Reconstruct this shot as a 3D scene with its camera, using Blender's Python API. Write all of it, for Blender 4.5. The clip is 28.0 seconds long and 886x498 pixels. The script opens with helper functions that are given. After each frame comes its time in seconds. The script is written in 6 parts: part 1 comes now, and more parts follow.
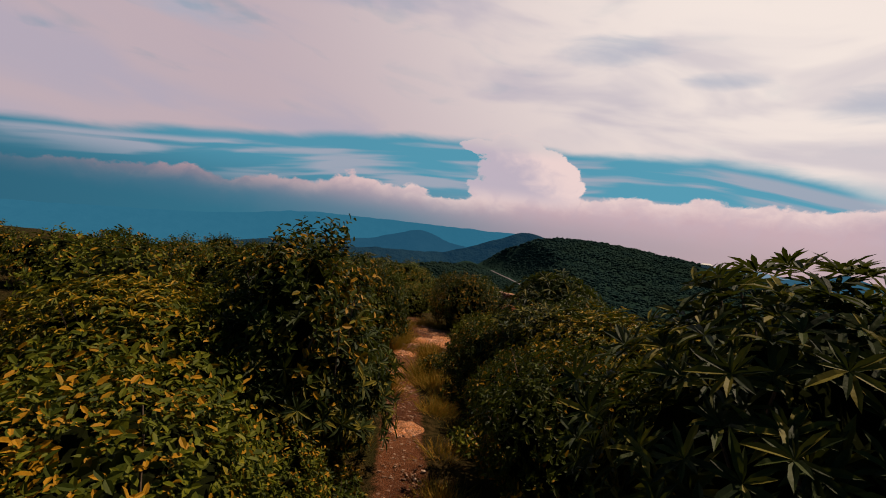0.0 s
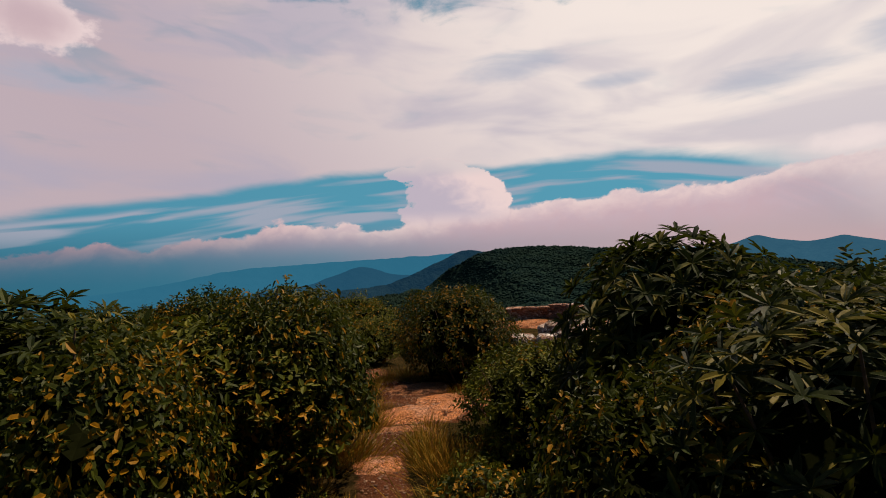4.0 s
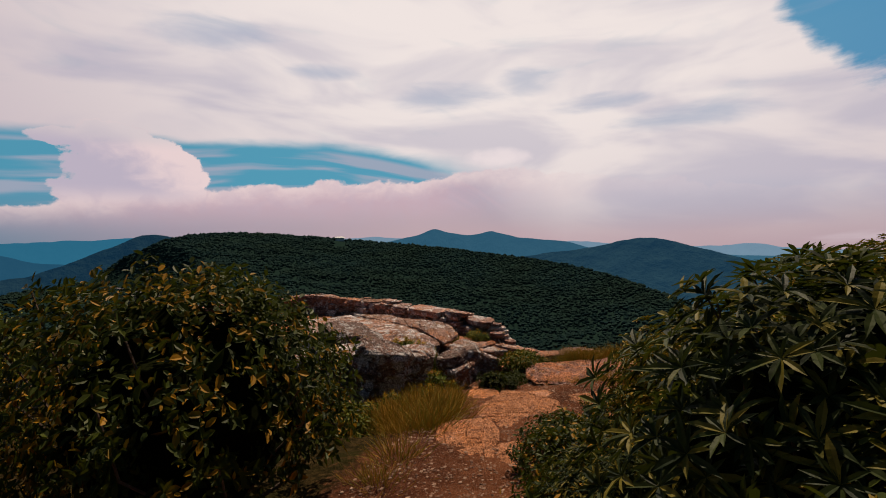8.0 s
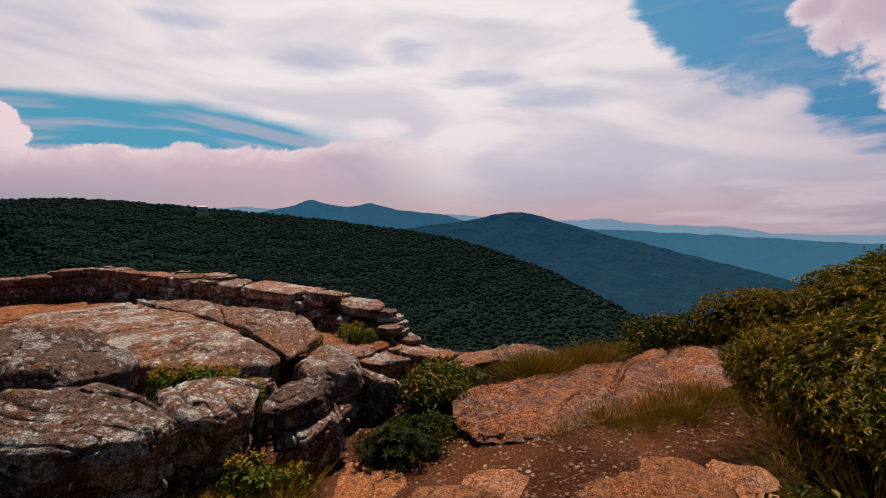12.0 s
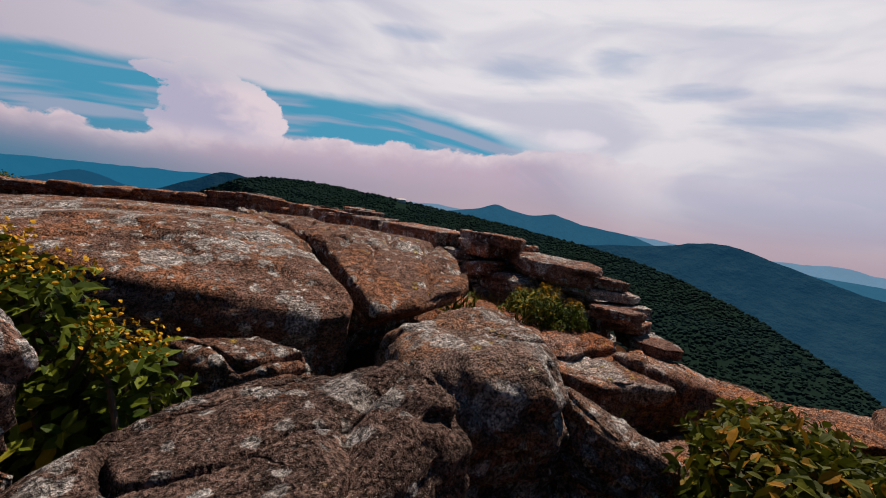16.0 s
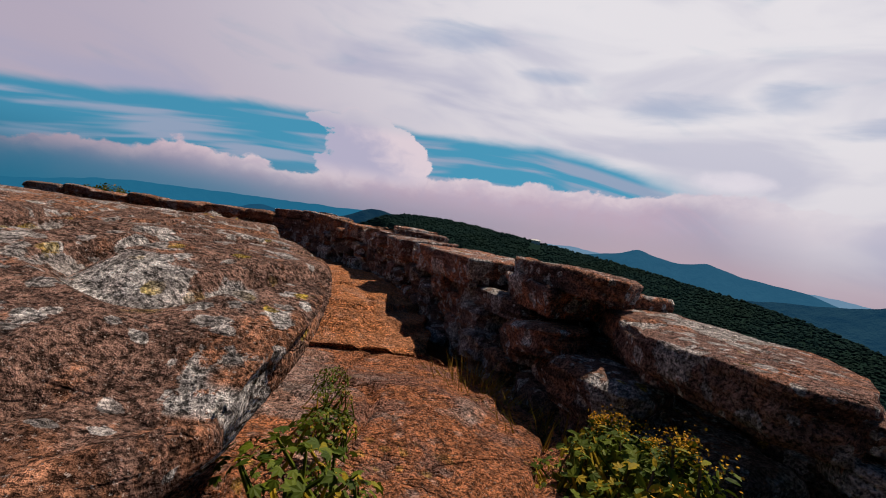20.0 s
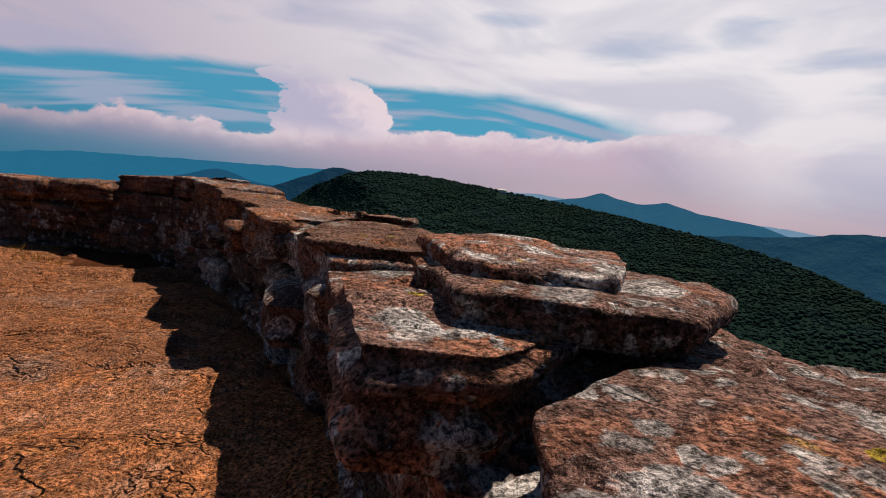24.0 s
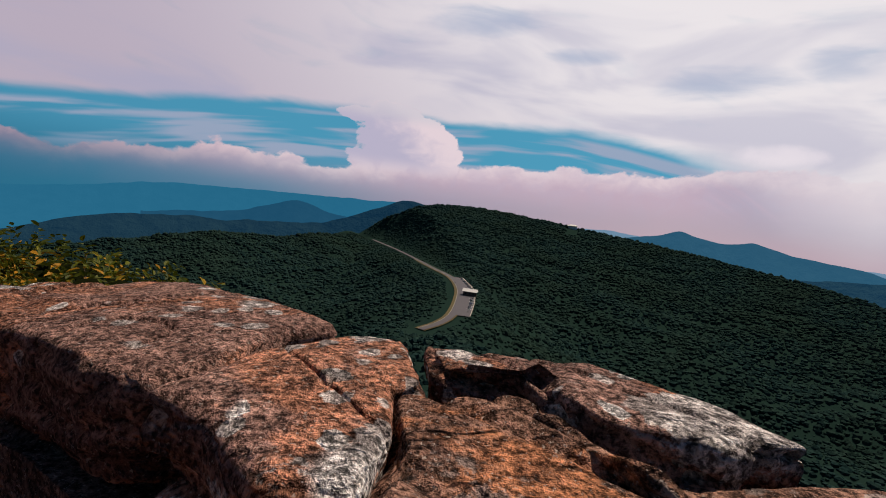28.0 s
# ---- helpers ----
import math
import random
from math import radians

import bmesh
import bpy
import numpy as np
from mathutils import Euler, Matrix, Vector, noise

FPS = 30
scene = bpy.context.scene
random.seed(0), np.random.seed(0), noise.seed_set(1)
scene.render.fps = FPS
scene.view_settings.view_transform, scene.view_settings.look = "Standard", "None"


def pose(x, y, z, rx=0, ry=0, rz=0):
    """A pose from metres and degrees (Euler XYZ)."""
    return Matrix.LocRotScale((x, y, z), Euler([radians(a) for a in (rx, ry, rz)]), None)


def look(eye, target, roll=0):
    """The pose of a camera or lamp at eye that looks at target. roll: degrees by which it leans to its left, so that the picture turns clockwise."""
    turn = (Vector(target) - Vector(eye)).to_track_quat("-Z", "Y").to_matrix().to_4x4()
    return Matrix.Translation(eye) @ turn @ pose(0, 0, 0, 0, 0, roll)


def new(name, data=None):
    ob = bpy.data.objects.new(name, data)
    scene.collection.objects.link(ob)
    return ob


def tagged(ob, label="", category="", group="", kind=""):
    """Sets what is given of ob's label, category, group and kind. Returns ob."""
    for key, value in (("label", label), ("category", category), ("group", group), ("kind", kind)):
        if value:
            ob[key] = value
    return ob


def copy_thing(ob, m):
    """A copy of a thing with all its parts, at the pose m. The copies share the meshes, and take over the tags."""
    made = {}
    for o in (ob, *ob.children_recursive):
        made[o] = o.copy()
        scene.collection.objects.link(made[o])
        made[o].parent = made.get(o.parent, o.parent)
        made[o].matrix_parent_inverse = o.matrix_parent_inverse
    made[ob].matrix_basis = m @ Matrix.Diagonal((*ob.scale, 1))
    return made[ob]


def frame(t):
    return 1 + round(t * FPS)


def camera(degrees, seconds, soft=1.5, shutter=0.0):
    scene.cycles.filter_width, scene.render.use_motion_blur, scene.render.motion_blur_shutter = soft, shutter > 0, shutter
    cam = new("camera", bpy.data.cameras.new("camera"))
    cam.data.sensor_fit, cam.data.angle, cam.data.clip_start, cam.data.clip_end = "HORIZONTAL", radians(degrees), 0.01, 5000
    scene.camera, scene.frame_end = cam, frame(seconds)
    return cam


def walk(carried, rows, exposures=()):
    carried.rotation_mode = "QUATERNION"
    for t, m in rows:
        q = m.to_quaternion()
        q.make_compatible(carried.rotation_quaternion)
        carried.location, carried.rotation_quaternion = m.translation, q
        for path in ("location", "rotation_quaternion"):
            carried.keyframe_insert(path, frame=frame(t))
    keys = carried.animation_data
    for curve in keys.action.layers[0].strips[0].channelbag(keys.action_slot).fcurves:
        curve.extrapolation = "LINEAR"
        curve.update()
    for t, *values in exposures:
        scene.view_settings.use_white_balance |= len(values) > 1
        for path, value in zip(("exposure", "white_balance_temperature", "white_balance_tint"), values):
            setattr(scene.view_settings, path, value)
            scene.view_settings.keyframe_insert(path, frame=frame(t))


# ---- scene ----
cam = camera(85.8, 28.0, soft=1.0)
PATH = [  # seconds, x, y, z, heading to the left, pitch, lean
    (0.0, 0.002, 0.001, 0.004, -0.30, -1.53, 8.19),
    (0.5, 0.111, 0.393, -0.062, -1.04, -0.56, 7.00),
    (1.0, 0.228, 0.876, -0.053, -0.18, -0.04, 5.66),
    (1.5, 0.294, 1.394, -0.107, 0.91, 0.64, 4.41),
    (2.0, 0.281, 1.991, -0.180, 1.51, 1.58, 3.32),
    (2.5, 0.149, 2.654, -0.236, 0.68, 2.40, 1.82),
    (3.0, 0.013, 3.174, -0.307, -1.86, 2.95, -0.56),
    (3.5, -0.146, 3.849, -0.461, -4.81, 2.69, -1.92),
    (4.0, -0.264, 4.449, -0.530, -7.19, 2.07, -2.63),
    (4.5, -0.331, 5.058, -0.541, -9.22, 0.55, -1.72),
    (5.0, -0.351, 5.683, -0.537, -11.49, -0.91, -0.27),
    (5.5, -0.331, 6.328, -0.560, -14.55, -1.35, 0.67),
    (6.0, -0.315, 6.956, -0.603, -17.79, -1.16, 0.79),
    (6.5, -0.255, 7.643, -0.663, -21.87, -0.57, 1.33),
    (7.0, -0.209, 8.221, -0.763, -27.76, -0.27, 0.69),
    (7.5, -0.019, 8.713, -0.746, -34.04, -0.47, -0.77),
    (8.0, 0.136, 9.150, -0.782, -41.55, -0.73, -1.87),
    (8.5, 0.379, 9.464, -0.835, -48.05, -1.25, -3.55),
    (9.0, 0.632, 9.892, -0.891, -53.60, -1.71, -4.28),
    (9.5, 1.031, 10.301, -0.913, -57.77, -1.91, -4.31),
    (10.0, 1.463, 10.764, -0.944, -61.09, -1.97, -4.63),
    (10.5, 1.855, 11.158, -1.062, -63.27, -1.81, -4.21),
    (11.0, 2.343, 11.395, -1.174, -62.50, -2.26, -3.31),
    (11.5, 2.741, 11.713, -1.256, -59.68, -3.24, -2.03),
    (12.0, 3.096, 12.066, -1.295, -55.92, -4.40, -0.99),
    (12.5, 3.227, 12.357, -1.325, -53.55, -4.98, -1.28),
    (13.0, 3.455, 12.555, -1.494, -50.13, -4.80, -1.43),
    (13.5, 3.857, 12.858, -1.696, -45.01, -4.68, 1.01),
    (14.0, 4.157, 13.150, -1.854, -40.19, -4.49, 2.83),
    (14.5, 4.428, 13.483, -1.970, -35.39, -4.27, 5.26),
    (15.0, 4.674, 13.801, -2.066, -32.30, -4.15, 7.13),
    (15.5, 4.898, 14.045, -2.162, -32.61, -4.25, 7.31),
    (16.0, 5.113, 14.226, -2.253, -34.85, -4.27, 6.23),
    (16.5, 5.328, 14.421, -2.369, -37.76, -4.73, 5.22),
    (17.0, 5.561, 14.503, -2.398, -38.00, -5.29, 4.74),
    (17.5, 5.754, 14.626, -2.366, -36.73, -5.17, 5.01),
    (18.0, 5.918, 14.857, -2.332, -35.23, -4.18, 6.10),
    (18.5, 6.093, 15.016, -2.294, -32.55, -3.38, 6.79),
    (19.0, 6.327, 15.185, -2.291, -27.66, -2.49, 7.62),
    (19.5, 6.471, 15.361, -2.274, -22.26, -2.00, 8.72),
    (20.0, 6.582, 15.582, -2.330, -18.51, -1.60, 8.75),
    (20.5, 6.785, 15.948, -2.338, -17.01, -2.38, 8.23),
    (21.0, 6.941, 16.298, -2.356, -15.96, -3.29, 7.82),
    (21.5, 7.083, 16.737, -2.350, -17.16, -5.01, 7.23),
    (22.0, 7.190, 17.234, -2.328, -19.24, -6.65, 6.63),
    (22.5, 7.244, 17.755, -2.297, -20.81, -7.30, 6.19),
    (23.0, 7.288, 18.323, -2.258, -21.76, -7.23, 5.74),
    (23.5, 7.287, 18.801, -2.230, -22.53, -7.00, 5.59),
    (24.0, 7.260, 19.262, -2.222, -22.98, -6.59, 5.40),
    (24.5, 7.256, 19.720, -2.212, -23.19, -6.45, 5.40),
    (25.0, 7.265, 20.121, -2.193, -23.05, -6.54, 5.80),
    (25.5, 7.283, 20.481, -2.177, -22.32, -6.67, 6.92),
    (26.0, 7.255, 20.993, -2.198, -21.00, -6.36, 7.64),
    (26.5, 7.192, 21.470, -2.183, -19.36, -6.02, 8.33),
    (27.0, 7.125, 21.900, -2.163, -17.40, -5.35, 8.61),
    (27.5, 7.010, 22.305, -2.133, -15.55, -4.30, 8.19),
    (28.0, 6.916, 22.632, -2.125, -14.63, -3.41, 6.54),
]

walk(cam, [(t, pose(x, y, z, 90 + p, 0, h) @ pose(0, 0, 0, 0, 0, r)) for t, x, y, z, h, p, r in PATH],
     exposures=[(0.0, -0.02, 7080, 11), (5.0, -0.02, 7080, 11), (9.0, -0.06, 6700, 11), (13.0, 0.0, 6500, 12), (15.5, -0.1, 6200, 9), (20.0, -0.12, 6150, 9), (23.0, -0.05, 6200, 9), (25.0, 0.0, 6350, 10), (28.0, -0.05, 6300, 10)])

# ---------------------------------------------------------------- sun and sky
SUN_AZ, SUN_EL = 62.0, 60.0      # degrees, clockwise from +y, and above the horizon
sun = new("sun", bpy.data.lights.new("sun", "SUN"))
sun.data.energy, sun.data.angle, sun.data.color = 5.0, radians(0.6), (1.0, 0.83, 0.64)
sa, se = radians(SUN_AZ), radians(SUN_EL)
sun.matrix_world = look((0, 0, 0), (-math.sin(sa) * math.cos(se), -math.cos(sa) * math.cos(se), -math.sin(se)))


class Nodes:
    """Short hand for node trees."""

    def __init__(self, tree):
        self.tree = tree
        tree.nodes.clear()

    def add(self, kind):
        return self.tree.nodes.new("ShaderNode" + kind)

    def put(self, socket, value):
        if isinstance(value, bpy.types.NodeSocket):
            self.tree.links.new(value, socket)
        elif isinstance(value, (tuple, list)) and len(value) == 3 and socket.type == "RGBA":
            socket.default_value = (*value, 1)
        else:
            socket.default_value = value

    def math(self, op, a, b=0.0, c=0.0, clamp=False):
        n = self.add("Math")
        n.operation, n.use_clamp = op, clamp
        for s, v in zip(n.inputs, (a, b, c)):
            self.put(s, v)
        return n.outputs[0]

    def step(self, v, lo, hi, to0=0.0, to1=1.0):
        n = self.add("MapRange")
        n.interpolation_type = "SMOOTHSTEP"
        for s, w in zip(n.inputs, (v, lo, hi, to0, to1)):
            self.put(s, w)
        return n.outputs[0]

    def mix(self, f, a, b, blend="MIX"):
        n = self.add("Mix")
        n.data_type, n.blend_type = "RGBA", blend
        self.put(n.inputs[0], f), self.put(n.inputs[6], a), self.put(n.inputs[7], b)
        return n.outputs[2]

    def noise(self, vector, scale, detail=4.0, rough=0.55, distort=0.0):
        n = self.add("TexNoise")
        self.put(n.inputs["Vector"], vector)
        for k, v in (("Scale", scale), ("Detail", detail), ("Roughness", rough), ("Distortion", distort)):
            n.inputs[k].default_value = v
        return n.outputs[0]

    def voronoi(self, vector, scale, feature="F1", rand=1.0):
        n = self.add("TexVoronoi")
        n.feature = feature
        self.put(n.inputs["Vector"], vector)
        n.inputs["Scale"].default_value, n.inputs["Randomness"].default_value = scale, rand
        return n

    def ramp(self, v, stops):
        n = self.add("ValToRGB")
        e = n.color_ramp.elements
        while len(e) < len(stops):
            e.new(0.5)
        for el, (p, c) in zip(e, stops):
            el.position = p
            el.color = (*c, 1) if isinstance(c, tuple) else (c, c, c, 1)
        self.put(n.inputs[0], v)
        return n.outputs[0]

    def xyz(self, x, y, z):
        n = self.add("CombineXYZ")
        for s, v in zip(n.inputs, (x, y, z)):
            self.put(s, v)
        return n.outputs[0]


def srgb(r, g, b):
    """Linear colour from 0..255 display values."""
    return tuple(((v / 255 + 0.055) / 1.055) ** 2.4 if v > 10 else v / 255 / 12.92 for v in (r, g, b))


world = bpy.data.worlds.new("sky")
scene.world = world
world.use_nodes = True
w = Nodes(world.node_tree)
direction = w.add("TexCoord").outputs["Generated"]
sep = w.add("SeparateXYZ")
w.put(sep.inputs[0], direction)
DEG = 180 / math.pi
az = w.math("MULTIPLY", w.math("ARCTAN2", sep.outputs[0], sep.outputs[1]), DEG)
el = w.math("MULTIPLY", w.math("ARCSINE", sep.outputs[2]), DEG)
AZ0, AZ1, EL1 = -60.0, 120.0, 30.0
azn = w.math("DIVIDE", w.math("SUBTRACT", az, AZ0), AZ1 - AZ0)


def profile(points):
    """An elevation that depends on the azimuth, through the given (azimuth, elevation) points."""
    return w.math("MULTIPLY", w.ramp(azn, [((a - AZ0) / (AZ1 - AZ0), (e + 5) / (EL1 + 5)) for a, e in points]), EL1 + 5.0)


def above(v, curve, soft):
    """0 below the curve to 1 above it."""
    d = w.math("SUBTRACT", w.math("ADD", v, 5.0), curve)
    return w.step(d, -soft, soft)


sky = w.add("TexSky")
sky.sky_type, sky.sun_disc, sky.sun_elevation, sky.sun_rotation = "NISHITA", False, se, sa
sky.altitude, sky.dust_density = 1700.0, 1.2
blue = w.mix(1.0, sky.outputs[0], (0.013, 0.036, 0.044), "MULTIPLY")
# stretched and round coordinates for the kinds of cloud
slant = w.math("ADD", el, w.math("MULTIPLY", az, 0.05))
flat = w.xyz(w.math("MULTIPLY", az, 0.05), w.math("MULTIPLY", el, 0.22), 0.0)
wide = w.xyz(w.math("MULTIPLY", az, 0.035), w.math("MULTIPLY", slant, 0.12), 3.0)
turned_a, turned_e = w.math("ADD", w.math("MULTIPLY", az, 0.2), w.math("MULTIPLY", el, 0.11)), w.math("SUBTRACT", w.math("MULTIPLY", el, 0.27), w.math("MULTIPLY", az, 0.09))
puff = w.xyz(turned_a, turned_e, 1.0)
n_flat, n_wide, n_puff, n_fine = w.noise(flat, 1.3, 5, 0.55, 0.3), w.noise(wide, 1.4, 4, 0.5, 0.5), w.noise(puff, 1.1, 6, 0.58, 0.35), w.noise(puff, 3.4, 5, 0.6, 0.3)
# haze along the horizon, pale in the east, deep teal in the north-west
haze_col = w.ramp(azn, [(0.0, srgb(40, 92, 118)), (0.2, srgb(48, 112, 140)), (0.3, srgb(84, 126, 152)), (0.4, srgb(158, 148, 164)), (0.55, srgb(192, 168, 176)), (0.8, srgb(184, 162, 172)), (1.0, srgb(140, 146, 164))])
high_blue = w.ramp(azn, [(0.0, srgb(70, 140, 170)), (0.6, srgb(84, 160, 190)), (0.8, srgb(62, 140, 184)), (1.0, srgb(46, 118, 164))])
col = w.mix(w.step(el, 20, 45), high_blue, blue)
col = w.mix(w.step(el, 0.0, 7.5, 1.0, 0.0), col, haze_col)
# high sheet: lower rim, and an open blue part in the east
sheet_rim = profile([(-60, 2.5), (-41, 5.6), (-35, 6.4), (-28.5, 7.3), (-20, 8.9), (-13, 10.2), (-4, 11.3), (2, 11.6), (10, 11.5), (14, 11.4), (20, 12.0), (28, 11.8), (34, 10.9), (42.6, 9.0), (46, 7.0), (50, 4.0), (56, 2.0), (120, 2.0)])
# thin streaks of cloud in the blue gap, along the sheet's rim
under = w.math("SUBTRACT", sheet_rim, w.math("ADD", el, 5.0))
bands = w.noise(w.xyz(w.math("MULTIPLY", az, 0.055), w.math("MULTIPLY", under, 0.62), 7.3), 1.2, 3, 0.45, 0.25)
streak = w.math("MULTIPLY", w.math("MULTIPLY", w.step(bands, 0.44, 0.62), w.step(under, 0.5, 1.1)), w.math("MULTIPLY", w.step(el, 2.0, 5.0), w.step(az, 50, 62, 0.72, 0.0)))
col = w.mix(streak, col, srgb(172, 172, 192))
wisp = w.math("MULTIPLY", w.step(w.noise(w.xyz(w.math("MULTIPLY", az, 0.05), w.math("MULTIPLY", el, 0.35), 2.0), 1.0, 4, 0.55, 0.5), 0.5, 0.68), w.math("MULTIPLY", w.step(az, 74, 84), w.step(el, 4, 14, 0.8, 0.15)))
col = w.mix(wisp, col, srgb(206, 190, 200))
wob = w.math("MULTIPLY", w.math("SUBTRACT", n_flat, 0.5), 2.2)
rim_soft = w.step(az, 36, 52, 0.6, 4.0)
sheet = w.step(w.math("SUBTRACT", w.math("ADD", w.math("ADD", el, wob), 5.0), sheet_rim), w.math("MULTIPLY", rim_soft, -1.0), rim_soft)
east_rim = profile([(-60, 30), (64, 30), (71, 29), (75.6, 24.6), (78, 21), (79.5, 17.5), (82.4, 14), (88, 12.2), (92.5, 10.6), (94, 7.6), (97, 5.4), (100, 4.2), (120, 3)])
tear = w.math("ADD", w.math("MULTIPLY", w.math("SUBTRACT", w.noise(w.xyz(w.math("MULTIPLY", az, 0.06), w.math("MULTIPLY", el, 0.2), 5.0), 1.2, 6, 0.6, 0.8), 0.5), 10.0), w.math("MULTIPLY", w.math("SUBTRACT", n_puff, 0.5), 4.0))
open_east = above(w.math("ADD", el, tear), east_rim, 1.6)
behind = w.math("MAXIMUM", w.step(az, 108, 135), w.step(az, -95, -62, 1.0, 0.0))
zenith = w.step(el, 38, 58)
sheet = w.math("MULTIPLY", sheet, w.math("SUBTRACT", 1.0, w.math("MULTIPLY", open_east, 0.94)))
sheet = w.math("MULTIPLY", sheet, w.math("SUBTRACT", 1.0, w.math("MULTIPLY", w.math("MAXIMUM", behind, zenith), 0.92)))
hole = w.math("MULTIPLY", w.step(w.noise(wide, 2.6, 4, 0.5, 0.5), 0.56, 0.72), w.step(el, 9, 15))
sheet = w.math("MULTIPLY", sheet, w.math("SUBTRACT", 1.0, w.math("MULTIPLY", hole, w.step(az, -45, 0, 0.45, 0.12))))
thin_noise = w.math("MULTIPLY", w.math("SUBTRACT", w.noise(w.xyz(w.math("MULTIPLY", az, 0.1), w.math("MULTIPLY", slant, 0.4), 9.0), 1.2, 4, 0.55, 0.4), 0.5), 3.2)
thin = 0.0
for ca, ce, ra, re in ((43.0, 16.8, 6.5, 1.5), (52.5, 18.0, 3.6, 1.4), (69.5, 12.4, 7.0, 1.3), (17.0, 22.3, 6.0, 1.5), (-30.0, 18.6, 7.0, 1.3), (-41.0, 21.0, 4.2, 3.4), (28.0, 19.5, 4.0, 0.8), (60.0, 15.0, 5.0, 0.9)):
    blob = w.math("ADD", w.math("POWER", w.math("DIVIDE", w.math("SUBTRACT", az, ca), ra), 2.0), w.math("POWER", w.math("DIVIDE", w.math("SUBTRACT", el, ce), re), 2.0))
    thin = w.math("MAXIMUM", thin, w.step(w.math("ADD", blob, thin_noise), -0.4, 1.7, 1.0, 0.0))
near_sun = w.math("SUBTRACT", 1.0, w.math("DIVIDE", w.math("SQRT", w.math("ADD", w.math("POWER", w.math("SUBTRACT", az, 52.0), 2.0), w.math("POWER", w.math("MULTIPLY", w.math("SUBTRACT", el, 34.0), 1.5), 2.0))), 85.0), clamp=True)
sheet_col = w.mix(w.step(near_sun, 0.0, 0.72), srgb(188, 174, 188), srgb(240, 232, 232))
sheet_col = w.mix(w.math("MULTIPLY", w.step(n_wide, 0.42, 0.66), w.step(near_sun, 0.4, 0.95, 0.55, 0.3)), sheet_col, srgb(168, 168, 194))
sheet_col = w.mix(w.math("MULTIPLY", thin, 0.62), sheet_col, srgb(160, 174, 200))
col = w.mix(sheet, col, sheet_col)
# bank of cumulus with its tower
bank_top = profile([(-60, -1.0), (-43, 1.4), (-38, 2.4), (-33, 3.0), (-28, 3.8), (-24, 3.1), (-19.5, 4.2), (-16, 4.0), (-12.6, 5.6), (-10.5, 5.8), (-8.4, 5.0), (-3.4, 5.7), (-2.2, 4.8), (3.5, 5.0), (10, 6.4), (17, 6.9), (24, 6.8), (26, 7.2), (28, 7.6), (32, 7.2), (38, 7.4), (44, 8.3), (50, 8.4), (60, 7.0), (80, 4.0), (120, 2.2)])
lumps = w.math("ADD", w.math("MULTIPLY", w.math("SUBTRACT", n_puff, 0.5), 3.0), w.math("MULTIPLY", w.math("SUBTRACT", n_fine, 0.5), 1.0))
lean_x = w.math("SUBTRACT", az, w.math("ADD", 8.9, w.math("MULTIPLY", w.math("SUBTRACT", 9.0, el), 1.2)))
tower_d = 9.0
for ca, ce, ra, re in ((3.9, 11.1, 3.3, 0.85), (7.0, 11.0, 4.2, 2.0), (10.0, 10.3, 2.9, 1.7), (12.4, 9.0, 2.4, 1.5), (13.3, 7.4, 2.7, 1.5), (7.6, 8.7, 4.2, 2.6), (9.5, 6.2, 6.4, 2.2)):
    blob = w.math("ADD", w.math("POWER", w.math("DIVIDE", w.math("SUBTRACT", az, ca), ra), 2.0), w.math("POWER", w.math("DIVIDE", w.math("SUBTRACT", el, ce), re), 2.0))
    tower_d = w.math("SMOOTH_MIN", tower_d, blob, 0.3)
tower = w.step(w.math("ADD", tower_d, w.math("MULTIPLY", lumps, 0.85)), 0.86, 1.1, 1.0, 0.0)
bank = w.math("SUBTRACT", 1.0, above(w.math("ADD", el, lumps), bank_top, 0.22))
bank = w.math("MULTIPLY", w.math("MAXIMUM", bank, tower), w.math("SUBTRACT", 1.0, behind))
bank = w.math("MULTIPLY", bank, w.step(w.math("ADD", el, w.math("MULTIPLY", w.math("SUBTRACT", n_puff, 0.5), 1.6)), w.step(az, -40, 22, -0.4, -4.0), w.step(az, -40, 22, 2.8, 5.0)))
low = w.math("SUBTRACT", bank_top, w.math("ADD", w.math("ADD", el, lumps), 5.0))
west = w.step(az, -35, 5)
billow = w.noise(puff, 2.0, 5, 0.55, 0.5)
bank_col = w.mix(w.step(low, 0.0, 2.6), w.mix(west, srgb(200, 160, 170), srgb(228, 208, 212)), w.mix(west, srgb(140, 130, 156), srgb(198, 174, 188)))
bank_col = w.mix(w.math("MULTIPLY", w.step(billow, 0.42, 0.62), 0.4), bank_col, w.mix(west, srgb(140, 124, 150), srgb(196, 178, 194)))
tower_col = w.mix(w.step(w.math("ADD", lean_x, w.math("MULTIPLY", w.math("SUBTRACT", billow, 0.5), 9.0)), -3.0, 4.5), srgb(188, 180, 200), srgb(232, 212, 216))
tower_col = w.mix(w.step(el, 10.2, 11.8), tower_col, sheet_col)
bank_col = w.mix(w.math("MULTIPLY", tower, w.step(el, 4.5, 7.0)), bank_col, tower_col)
bank_col = w.mix(w.step(el, 1.0, 6.0, 0.85, 0.0), bank_col, haze_col)
col = w.mix(w.math("MULTIPLY", bank, w.step(az, 38, 62, 1.0, 0.15)), col, bank_col)
